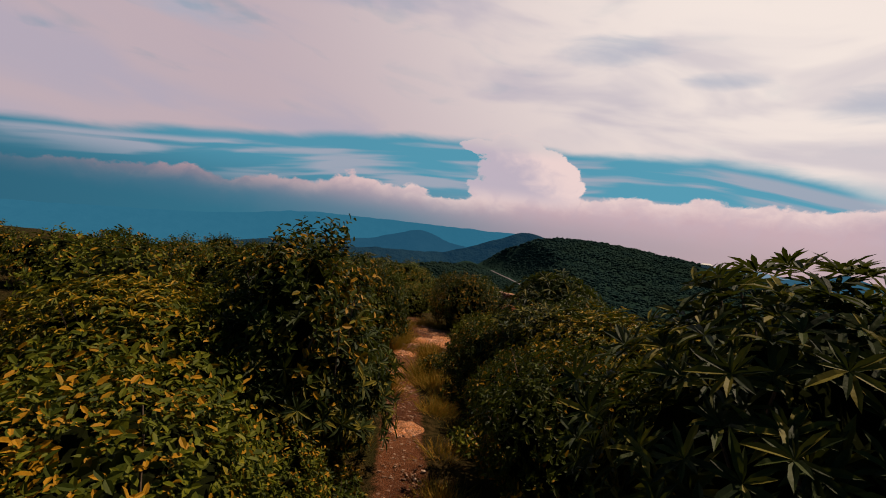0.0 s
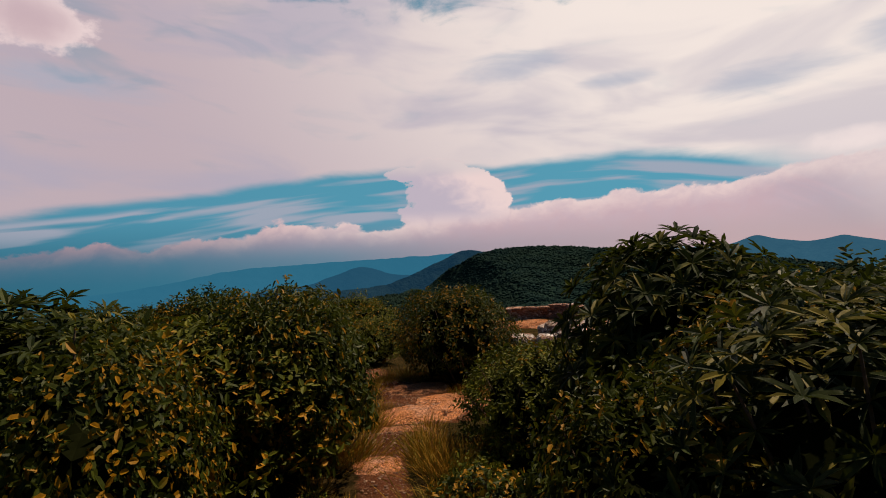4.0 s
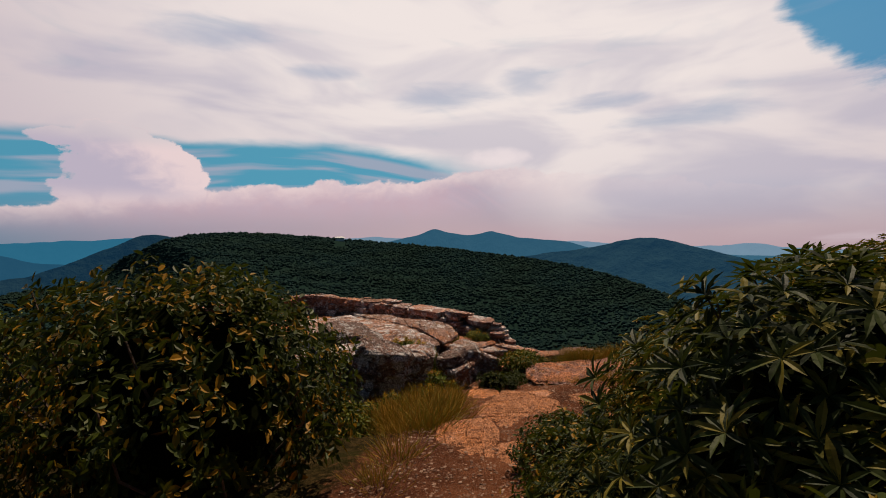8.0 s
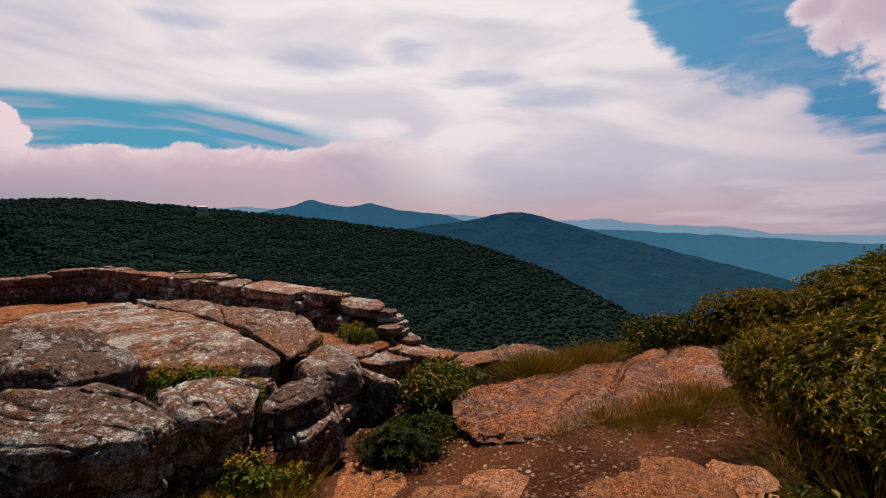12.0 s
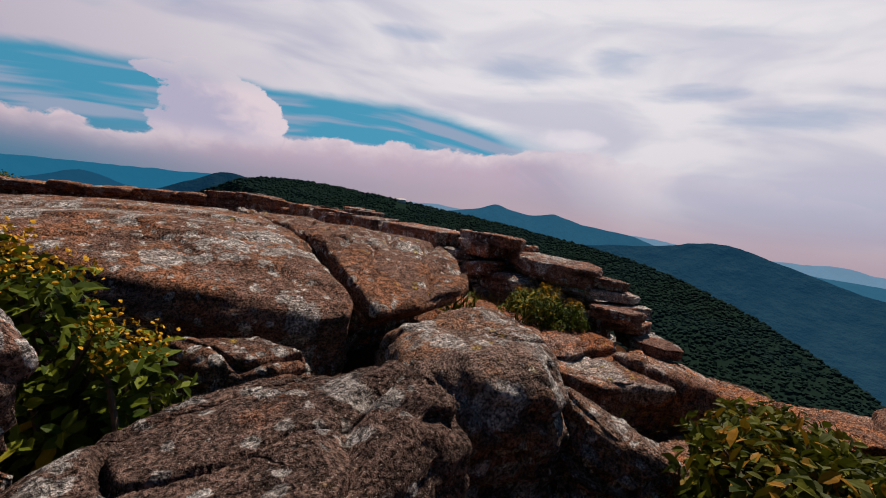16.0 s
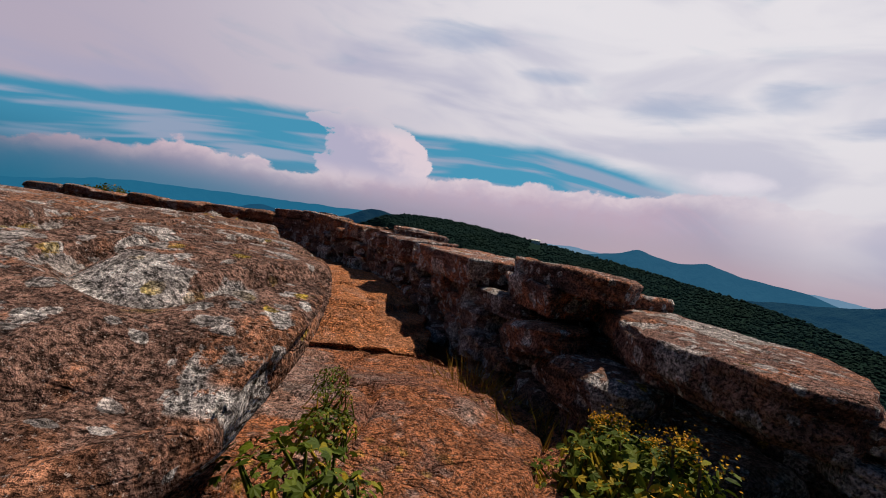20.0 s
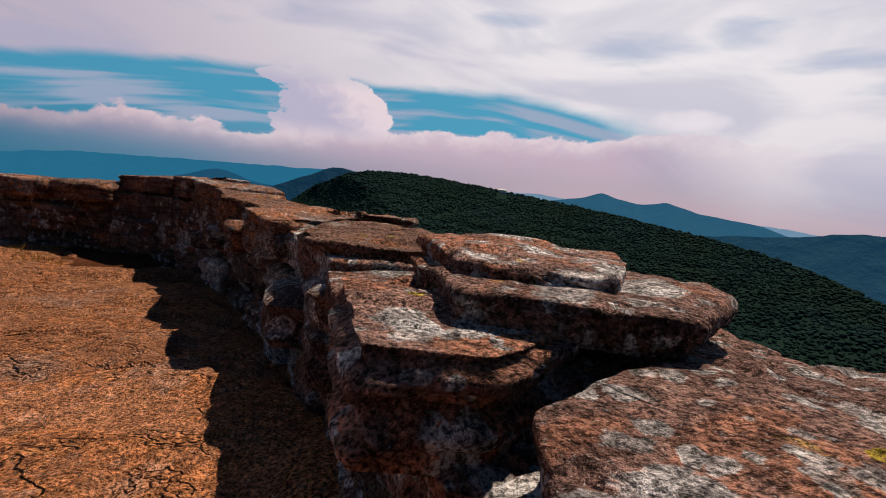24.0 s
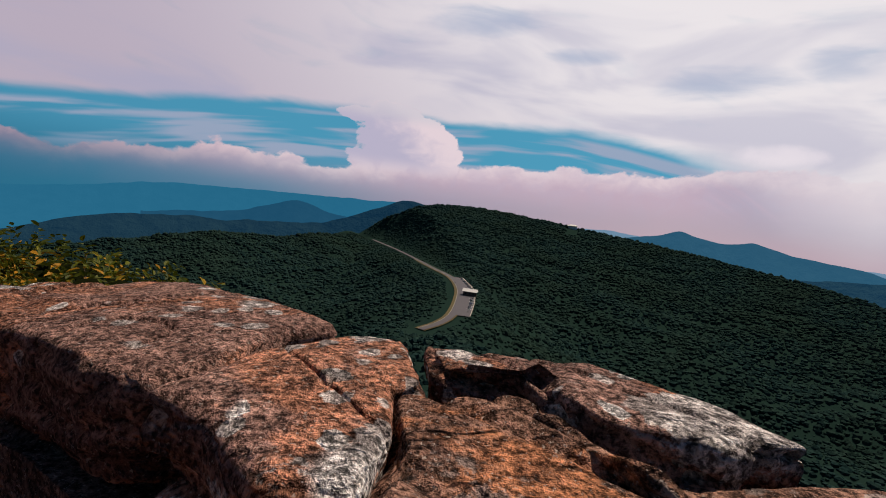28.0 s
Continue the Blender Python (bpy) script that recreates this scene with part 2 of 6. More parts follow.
# loose cumulus in the east and in the west
ragged = w.math("MULTIPLY", w.math("SUBTRACT", w.noise(puff, 1.5, 6, 0.6), 0.5), 2.6)
loose = 9.0
for ca, ce, ra, re in ((106.0, 13.6, 10.5, 5.6), (98.5, 16.6, 6.0, 3.6), (93.6, 17.6, 2.6, 1.6), (95.0, 15.0, 2.4, 1.7), (101.5, 9.0, 3.6, 1.7), (-33.5, 23.4, 4.6, 2.6)):
    blob = w.math("ADD", w.math("POWER", w.math("DIVIDE", w.math("SUBTRACT", az, ca), ra), 2.0), w.math("POWER", w.math("DIVIDE", w.math("SUBTRACT", el, ce), re), 2.0))
    loose = w.math("SMOOTH_MIN", loose, blob, 0.2)
puffm = w.step(w.math("ADD", loose, ragged), 0.55, 1.15, 1.0, 0.0)
col = w.mix(w.math("MULTIPLY", puffm, 0.92), col, w.mix(w.step(w.math("ADD", loose, w.math("MULTIPLY", n_puff, 0.8)), 0.3, 1.3), srgb(200, 178, 190), srgb(232, 214, 220)))
glow = w.math("ADD", w.math("POWER", w.math("DIVIDE", w.math("SUBTRACT", az, 48.5), 4.2), 2.0), w.math("POWER", w.math("DIVIDE", w.math("SUBTRACT", el, 9.9), 1.2), 2.0))
col = w.mix(w.step(w.math("ADD", glow, w.math("MULTIPLY", lumps, 0.5)), 0.0, 1.2, 0.7, 0.0), col, srgb(240, 228, 232))
col = w.mix(w.math("MULTIPLY", w.math("MAXIMUM", behind, zenith), 0.8), col, w.mix(w.step(el, 5, 60), srgb(44, 62, 80), srgb(24, 48, 86)))
below = w.step(el, -6.0, -2.5, 1.0, 0.0)
col = w.mix(below, col, srgb(34, 60, 74))
bg = w.add("Background")
w.put(bg.inputs[0], col)
bg.inputs[1].default_value = 1.0
w.put(w.add("OutputWorld").inputs[0], bg.outputs[0])


# ---------------------------------------------------------------- materials
def material(name, rough=0.8, spec=0.3):
    m = bpy.data.materials.new(name)
    m.use_nodes = True
    n = Nodes(m.node_tree)
    b = n.add("BsdfPrincipled")
    b.inputs["Roughness"].default_value = rough
    b.inputs["Specular IOR Level"].default_value = spec
    n.put(n.add("OutputMaterial").inputs[0], b.outputs[0])
    return m, n, b


def bump(n, b, height, strength, distance):
    k = n.add("Bump")
    k.inputs["Strength"].default_value, k.inputs["Distance"].default_value = strength, distance
    n.put(k.inputs["Height"], height)
    n.put(b.inputs["Normal"], k.outputs[0])


def rock_material(name, dark_tone, tan, rust, rusty=0.5, crust=0.5, yellow=0.5, black=0.5, creases=0.2):
    """Coarse gneiss: dark and tan zones, rust, crusts of pale lichen, black lichen, yellow spots, grain."""
    m, n, b = material(name, 0.92, 0.05)
    p = n.add("NewGeometry").outputs["Position"]
    r = n.add("ObjectInfo").outputs["Random"]
    mid, small, fine = n.noise(p, 7.0, 6, 0.66), n.noise(p, 34.0, 5, 0.7), n.noise(p, 130.0, 4, 0.75)
    shift = n.math("MULTIPLY", n.math("SUBTRACT", r, 0.5), 0.12)
    col = n.mix(n.step(n.math("ADD", n.math("MULTIPLY", mid, 0.65), n.math("MULTIPLY", small, 0.35)), 0.38, 0.62), tuple(0.45 * t_ + 0.55 * d_ for t_, d_ in zip(tan, dark_tone)), tan)
    patch = n.math("ADD", n.noise(p, 3.6, 7, 0.66, 0.5), shift)
    col = n.mix(n.math("MULTIPLY", n.step(patch, 0.5, 0.57), rusty), col, n.mix(n.step(small, 0.36, 0.6), tuple(v * 0.5 for v in rust), rust))
    # foliation: thin dark seams that follow the layers
    sheetp = n.add("Mapping")
    n.put(sheetp.inputs[0], p)
    sheetp.inputs["Rotation"].default_value, sheetp.inputs["Scale"].default_value = (0.1, 0.14, 0.4), (0.7, 1.2, 9.0)
    seam = n.noise(sheetp.outputs[0], 3.0, 6, 0.62, 0.3)
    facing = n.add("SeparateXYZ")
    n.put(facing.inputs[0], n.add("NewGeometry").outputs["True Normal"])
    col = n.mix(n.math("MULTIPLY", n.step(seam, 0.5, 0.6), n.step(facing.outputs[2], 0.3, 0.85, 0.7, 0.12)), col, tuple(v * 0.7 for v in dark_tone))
    # rosettes and crusts of grey lichen, large and small, with crisp edges
    wander = n.add("VectorMath")
    wander.operation = "MULTIPLY_ADD"
    warp = n.add("TexNoise")
    n.put(warp.inputs["Vector"], p)
    warp.inputs["Scale"].default_value, warp.inputs["Detail"].default_value = 11.0, 4.0
    n.put(wander.inputs[0], warp.outputs["Color"]), n.put(wander.inputs[2], p)
    wander.inputs[1].default_value = (0.07, 0.07, 0.07)
    region = n.math("ADD", n.noise(p, 1.7, 3, 0.6), shift)
    grey = n.mix(n.step(small, 0.38, 0.6), (0.26, 0.242, 0.238), (0.52, 0.49, 0.48))
    for scale, size, share in ((2.0, 0.5, 0.3), (5.5, 0.44, 0.34), (13.0, 0.4, 0.44), (27.0, 0.38, 0.44)):
        v = n.voronoi(wander.outputs[0], scale)
        pick = n.add("SeparateColor")
        n.put(pick.inputs[0], v.outputs["Color"])
        on = n.step(n.math("SUBTRACT", pick.outputs[0], n.math("MULTIPLY", n.math("SUBTRACT", region, 0.5), 2.2)), share * crust - 0.02, share * crust + 0.02, 1.0, 0.0)
        round_ = n.step(n.math("ADD", v.outputs["Distance"], n.math("MULTIPLY", n.math("SUBTRACT", small, 0.5), 0.5)), size - 0.02, size + 0.015, 1.0, 0.0)
        col = n.mix(n.math("MULTIPLY", n.math("MULTIPLY", on, round_), min(0.92, crust * 1.5)), col, n.mix(n.math("MULTIPLY", pick.outputs[1], 0.5), grey, tuple(0.6 * v_ + 0.12 for v_ in tan)))
    col = n.mix(n.math("MULTIPLY", n.step(n.noise(p, 15.0, 7, 0.74, 0.4), 0.56, 0.6), n.math("MULTIPLY", black, 0.8)), col, (0.02, 0.016, 0.016))
    v2 = n.voronoi(wander.outputs[0], 21.0)
    pick = n.add("SeparateColor")
    n.put(pick.inputs[0], v2.outputs["Color"])
    spot = n.math("MULTIPLY", n.step(n.math("ADD", v2.outputs["Distance"], n.math("MULTIPLY", n.math("SUBTRACT", small, 0.5), 0.7)), 0.28, 0.33, 1.0, 0.0), n.step(pick.outputs[2], 0.68, 0.7))
    up = n.add("SeparateXYZ")
    n.put(up.inputs[0], n.add("NewGeometry").outputs["Normal"])
    col = n.mix(n.math("MULTIPLY", n.math("MULTIPLY", n.math("MULTIPLY", spot, n.step(n.noise(p, 1.9, 3), 0.54, 0.6)), n.step(up.outputs[2], 0.4, 0.9)), yellow), col, n.mix(n.step(small, 0.4, 0.6), (0.22, 0.15, 0.02), (0.5, 0.36, 0.05)))
    tone = n.add("HueSaturation")
    n.put(tone.inputs["Color"], col)
    n.put(tone.inputs["Value"], n.math("MULTIPLY", n.math("ADD", 0.82, n.math("MULTIPLY", r, 0.4)), n.math("MULTIPLY", n.step(fine, 0.38, 0.62, 0.22, 2.0), n.step(small, 0.36, 0.64, 0.72, 1.3))))
    col = n.mix(n.step(n.noise(p, 240.0, 2, 0.6), 0.63, 0.68, 0.0, 0.7), tone.outputs[0], (0.55, 0.45, 0.4))
    n.put(b.inputs["Base Color"], col)
    plate = n.add("Mapping")
    n.put(plate.inputs[0], p)
    plate.inputs["Rotation"].default_value, plate.inputs["Scale"].default_value = (0.1, 0.06, 0.5), (1.0, 1.6, 4.0)
    crease = n.math("ABSOLUTE", n.math("SUBTRACT", n.noise(plate.outputs[0], 1.5, 5, 0.6, 0.4), 0.5))
    h = n.math("ADD", n.math("ADD", n.math("MULTIPLY", mid, 1.1), n.math("MULTIPLY", small, 0.8)), n.math("ADD", n.math("MULTIPLY", fine, 0.45), n.step(crease, 0.0, 0.014, -creases, 0.0)))
    bump(n, b, h, 1.0, 0.034)
    return m


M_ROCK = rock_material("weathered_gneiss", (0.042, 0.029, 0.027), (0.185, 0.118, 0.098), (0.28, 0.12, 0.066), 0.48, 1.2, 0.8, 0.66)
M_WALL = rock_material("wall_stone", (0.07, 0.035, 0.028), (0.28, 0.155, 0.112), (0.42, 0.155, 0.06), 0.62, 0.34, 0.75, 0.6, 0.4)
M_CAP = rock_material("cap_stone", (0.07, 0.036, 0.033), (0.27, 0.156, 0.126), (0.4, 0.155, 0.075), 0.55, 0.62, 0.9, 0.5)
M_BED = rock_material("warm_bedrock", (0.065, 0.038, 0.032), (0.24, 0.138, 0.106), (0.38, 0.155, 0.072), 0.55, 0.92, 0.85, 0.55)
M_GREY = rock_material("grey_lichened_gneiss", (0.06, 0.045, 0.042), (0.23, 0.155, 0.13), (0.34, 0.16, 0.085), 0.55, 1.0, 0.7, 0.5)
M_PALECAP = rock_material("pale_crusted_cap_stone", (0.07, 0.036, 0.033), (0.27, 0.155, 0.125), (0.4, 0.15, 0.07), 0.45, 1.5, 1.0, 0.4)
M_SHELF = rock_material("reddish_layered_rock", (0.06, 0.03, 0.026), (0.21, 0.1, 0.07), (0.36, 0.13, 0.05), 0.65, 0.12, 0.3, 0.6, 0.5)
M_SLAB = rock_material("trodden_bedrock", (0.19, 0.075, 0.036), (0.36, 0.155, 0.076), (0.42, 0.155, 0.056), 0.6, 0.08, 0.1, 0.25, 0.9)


def leaf_material(name, a, b_, tip, tips, rough=0.38, back=0.0):
    m, n, b = material(name, rough + 0.06, 0.09)
    g = n.add("NewGeometry")
    r, p = g.outputs["Random Per Island"], g.outputs["Position"]
    col = n.mix(r, a, b_)
    fresh = n.math("MULTIPLY", n.step(n.math("ADD", r, n.math("MULTIPLY", n.noise(p, 1.1, 2), 1.3)), 1.58 - tips, 1.68 - tips), 0.85)
    col = n.mix(fresh, col, tip)
    col = n.mix(n.math("MULTIPLY", n.step(n.noise(p, 60.0, 3), 0.45, 0.8), 0.25), col, tuple(v * 0.45 for v in a))
    n.put(b.inputs["Base Color"], col)
    b.inputs["Transmission Weight"].default_value = 0.0
    tr = n.add("BsdfTranslucent")
    n.put(tr.inputs[0], n.mix(0.5, col, (0.16, 0.2, 0.02)))
    mixer = n.add("MixShader")
    mixer.inputs[0].default_value = 0.12
    n.put(mixer.inputs[1], b.outputs[0]), n.put(mixer.inputs[2], tr.outputs[0])
    out = next(q for q in n.tree.nodes if q.bl_idname == "ShaderNodeOutputMaterial")
    n.put(out.inputs[0], mixer.outputs[0])
    bump(n, b, n.noise(p, 45.0, 2), 0.25, 0.01)
    return m


M_RHODO = leaf_material("rhododendron_leaf", (0.005, 0.011, 0.003), (0.045, 0.058, 0.011), (0.14, 0.11, 0.014), 0.16, 0.5)
M_BROAD = leaf_material("shrub_leaf", (0.024, 0.036, 0.004), (0.135, 0.135, 0.01), (0.36, 0.16, 0.01), 0.12, 0.5)
M_MOUND = leaf_material("mound_leaf", (0.032, 0.038, 0.003), (0.15, 0.14, 0.008), (0.34, 0.19, 0.012), 0.38, 0.46)
M_DEEP = leaf_material("dark_shrub_leaf", (0.012, 0.02, 0.003), (0.055, 0.066, 0.006), (0.3, 0.14, 0.008), 0.13, 0.44)
M_HERB = leaf_material("herb_leaf", (0.03, 0.055, 0.006), (0.15, 0.18, 0.014), (0.38, 0.25, 0.015), 0.16, 0.5)
M_GRASS = leaf_material("dry_grass", (0.24, 0.12, 0.016), (0.46, 0.24, 0.034), (0.15, 0.14, 0.02), 0.3, 0.7)
M_FLOWER = leaf_material("yellow_flower", (0.6, 0.32, 0.02), (0.75, 0.42, 0.03), (0.7, 0.3, 0.05), 0.2, 0.7)

# near-black colour that paints the shade inside the bushes
M_CORE, n, b = material("bush_shade_core", 1.0, 0.0)
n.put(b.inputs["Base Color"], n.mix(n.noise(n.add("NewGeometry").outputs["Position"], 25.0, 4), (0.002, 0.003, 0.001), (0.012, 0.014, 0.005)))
M_STEM, n, b = material("bark", 0.9, 0.2)
pos = n.add("NewGeometry").outputs["Position"]
n.put(b.inputs["Base Color"], n.mix(n.noise(pos, 30.0, 4), (0.05, 0.035, 0.025), (0.16, 0.11, 0.08)))
bump(n, b, n.noise(pos, 60.0, 4), 0.6, 0.01)

# ground: bare trail and rock by the stored mask, leaf litter elsewhere, forest floor far off
M_GROUND, n, b = material("mountain_ground", 1.0, 0.0)
g = n.add("NewGeometry")
pos = g.outputs["Position"]
mask = n.add("Attribute"), n.add("Attribute")
mask[0].attribute_name, mask[1].attribute_name = "bare", "far"
bare, far = mask[0].outputs["Fac"], mask[1].outputs["Fac"]
n1, n2, n3 = n.noise(pos, 1.2, 5), n.noise(pos, 14.0, 6, 0.65), n.noise(pos, 90.0, 4, 0.7)
grit = n.voronoi(pos, 55.0)
soil = n.mix(n.step(n1, 0.35, 0.65), (0.08, 0.029, 0.016), (0.18, 0.066, 0.031))
soil = n.mix(n.math("MULTIPLY", n.step(n2, 0.45, 0.7), 0.5), soil, (0.21, 0.085, 0.042))
soil = n.mix(n.math("MULTIPLY", n.step(n3, 0.5, 0.62), 0.6), soil, (0.035, 0.016, 0.011))
soil = n.mix(n.math("MULTIPLY", n.step(grit.outputs["Distance"], 0.12, 0.3, 1.0, 0.0), 0.5), soil, n.mix(grit.outputs["Color"], (0.13, 0.09, 0.07), (0.42, 0.33, 0.26)))
litter = n.mix(n.step(n2, 0.35, 0.7), (0.018, 0.014, 0.006), (0.07, 0.045, 0.018))
litter = n.mix(n.step(n1, 0.45, 0.65), litter, (0.03, 0.026, 0.009))
edge = n.step(n.math("ADD", bare, n.math("MULTIPLY", n.math("SUBTRACT", n2, 0.5), 0.7)), 0.35, 0.65)
wood = n.mix(n.noise(pos, 0.05, 4), (0.009, 0.021, 0.018), (0.016, 0.032, 0.025))
n.put(b.inputs["Base Color"], n.mix(far, n.mix(edge, litter, soil), wood))
bump(n, b, n.math("ADD", n2, n.math("MULTIPLY", n3, 0.7)), 1.0, 0.04)

M_FOREST, n, b = material("far_forest", 1.0, 0.0)
g = n.add("NewGeometry")
rnd, pos = g.outputs["Random Per Island"], g.outputs["Position"]
col = n.mix(rnd, (0.009, 0.024, 0.025), (0.026, 0.05, 0.043))
col = n.mix(n.math("MULTIPLY", n.step(n.noise(pos, 0.006, 4), 0.4, 0.65), 0.4), col, (0.024, 0.036, 0.018))
n.put(b.inputs["Base Color"], n.mix(n.math("MULTIPLY", n.noise(pos, 0.9, 3), 0.5), col, (0.008, 0.018, 0.017)))
bump(n, b, n.noise(pos, 0.9, 4), 0.5, 0.8)


def plain(name, colour, rough=0.6, grain=20.0, metal=0.0):
    m, n, b = material(name, rough, 0.4)
    b.inputs["Metallic"].default_value = metal
    p = n.add("NewGeometry").outputs["Position"]
    n.put(b.inputs["Base Color"], n.mix(n.noise(p, grain, 4), tuple(v * 0.75 for v in colour), tuple(min(1, v * 1.2) for v in colour)))
    return m


def ridge_material(name, base, haze_glow, folds):
    """A far ridge whose surface glows evenly blue, to paint in the haze of the distance."""
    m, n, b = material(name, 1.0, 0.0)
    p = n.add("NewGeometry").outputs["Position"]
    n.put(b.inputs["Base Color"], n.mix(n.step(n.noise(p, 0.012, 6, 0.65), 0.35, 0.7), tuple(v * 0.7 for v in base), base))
    # painted haze: the blue airlight is put into the ridge's own emission
    b.inputs["Emission Color"].default_value, b.inputs["Emission Strength"].default_value = (*haze_glow, 1), 1.0
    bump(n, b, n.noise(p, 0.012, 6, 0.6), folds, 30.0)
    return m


# ---------------------------------------------------------------- building helpers
def mesh_object(name, verts, faces, mat, parent=None, smooth=False, label=""):
    me = bpy.data.meshes.new(name)
    me.from_pydata(np.asarray(verts, float).tolist() if not isinstance(verts, list) else verts, [], faces if isinstance(faces, list) else np.asarray(faces).tolist())
    me.materials.append(mat)
    if smooth:
        me.polygons.foreach_set("use_smooth", [True] * len(me.polygons))
    ob = new(name, me)
    ob.parent = parent
    if label:
        ob["label"] = label
    return ob


def part(name, bm, mat, parent=None, label="", smooth=False):
    me = bpy.data.meshes.new(name)
    bm.to_mesh(me)
    bm.free()
    me.materials.append(mat)
    if smooth:
        me.polygons.foreach_set("use_smooth", [True] * len(me.polygons))
    ob = new(name, me)
    ob.parent = parent
    if label:
        ob["label"] = label
    return ob


def fractal(p, scale, octaves=4):
    return noise.fractal(Vector(p) * scale, 1.0, 2.1, octaves, noise_basis="PERLIN_ORIGINAL")


# ---------------------------------------------------------------- the lie of the land
TRAIL = [(0.1, -8), (0.1, -2), (0.1, 2.0), (-0.08, 4.0), (-0.23, 6.0), (-0.3, 7.6), (-0.36, 8.8), (-0.1, 10.6), (0.05, 11.6)]
SIDE = [(-0.05, 10.4), (0.9, 10.6), (2.0, 11.4), (3.4, 12.4), (5.2, 13.2), (6.6, 13.4), (8.5, 12.4)]
INNER = [(4.6, 13.8), (6.9, 16.4), (6.95, 18), (6.7, 20.5), (6.2, 22), (5.0, 22.6), (3.6, 23.2)]
LOOP = [(0.15, 11.2), (-0.3, 12.6), (-0.7, 14.0)]
HEIGHTS = [(0, -8, -1.2), (0, 0, -1.62), (0, 4, -1.9), (-0.5, 8.6, -2.22), (0, 11.8, -2.36), (2.2, 12.2, -2.6), (5.7, 13, -2.9), (5, 14.5, -3.02), (7.3, 15.1, -3.2), (8.2, 15.0, -3.3), (8.3, 14.5, -3.2), (6.5, 15.0, -3.2), (5.9, 15.1, -3.3), (7.4, 15.75, -2.98), (8.1, 12.5, -3.02), (9.2, 12.4, -3.02), (8.9, 13.3, -3.12),
           (6.85, 16.4, -2.78), (6.85, 19, -2.86), (6.85, 22.2, -2.94), (6, 24, -2.9), (4, 19, -2.85), (2, 25, -2.9), (-6, 18, -2.6), (-10, 5, -1.7), (10, 3, -1.5), (6.5, 8.5, -1.9), (5, 5, -1.7), (-4, 0, -1.4), (4, -3, -1.4), (-5, 10, -2.1)]
RIM = [(13, -60), (12.5, 4), (11.5, 9.5), (10.2, 11.9), (9.4, 12.7), (8.75, 13.7), (8.35, 14.6), (8.2, 15.7), (8.3, 17), (8.25, 20.3), (8.05, 21.3), (7.82, 22.15), (7.62, 22.9), (7.2, 23.5), (6.7, 23.95), (5.95, 24.3), (4.7, 24.85), (2.9, 25.3), (0, 26.2), (-14, 26), (-60, 10), (-60, -60)]


def away(x, y, line):
    """Distance of points from a polyline."""
    best = np.full(np.shape(x), 1e9)
    for (ax, ay), (bx, by) in zip(line, line[1:]):
        dx, dy = bx - ax, by - ay
        u = np.clip(((x - ax) * dx + (y - ay) * dy) / (dx * dx + dy * dy), 0, 1)
        best = np.minimum(best, np.hypot(x - ax - u * dx, y - ay - u * dy))
    return best


def outside(x, y):
    """How far points lie outside the summit's rim; negative inside."""
    d = away(x, y, RIM + RIM[:1])
    inside = np.zeros(np.shape(x), bool)
    for (ax, ay), (bx, by) in zip(RIM, RIM[1:] + RIM[:1]):
        crosses = (ay > y) != (by > y)
        inside ^= crosses & (x < (bx - ax) * (y - ay) / ((by - ay) if by != ay else 1e-9) + ax)
    return np.where(inside, -d, d)


EYE = (7.0, 22.0)                # the look-out, from which bearings are counted


def bearing(a, d):
    return EYE[0] + d * math.sin(radians(a)), EYE[1] + d * math.cos(radians(a))


CREST = [(-14, 1700, -330), (-6, 1650, -230), (0.0, 1560, -130), (4.8, 1420, -66), (7.0, 1350, -16), (9.0, 1300, 10), (11.0, 1260, 26), (13.0, 1230, 37), (16.0, 1235, 40), (20, 1250, 38), (29, 1260, 20), (36, 1230, 1), (41, 1200, -12), (48, 1150, -32), (53, 1120, -46), (60, 1000, -70), (68, 860, -103), (74, 760, -130), (78, 700, -143), (86, 620, -195), (100, 600, -330)]
LEFT_HILL = [(-70, 1050, -190), (-40, 1050, -150), (-27, 1050, -128), (-20, 1050, -104), (-13, 1050, -80), (-4, 1080, -77), (2, 1150, -55), (6, 1200, -75), (12, 1200, -200), (20, 1200, -330)]
ROAD = [(*bearing(3.3, 1560), -70), (*bearing(4.6, 1400), -71), (*bearing(6.2, 1250), -73), (*bearing(9.0, 1030), -76), (*bearing(11.6, 870), -79), (*bearing(13.6, 770), -81), (*bearing(15.9, 680), -82), (*bearing(17.1, 590), -84), (*bearing(17.2, 520), -88), (*bearing(16.6, 455), -92), (*bearing(15.2, 425), -95), (*bearing(13.0, 405), -98)]
SPINE = [(7, 34, -12), (45, 150, -55), (85, 290, -80)] + ROAD[::-1]


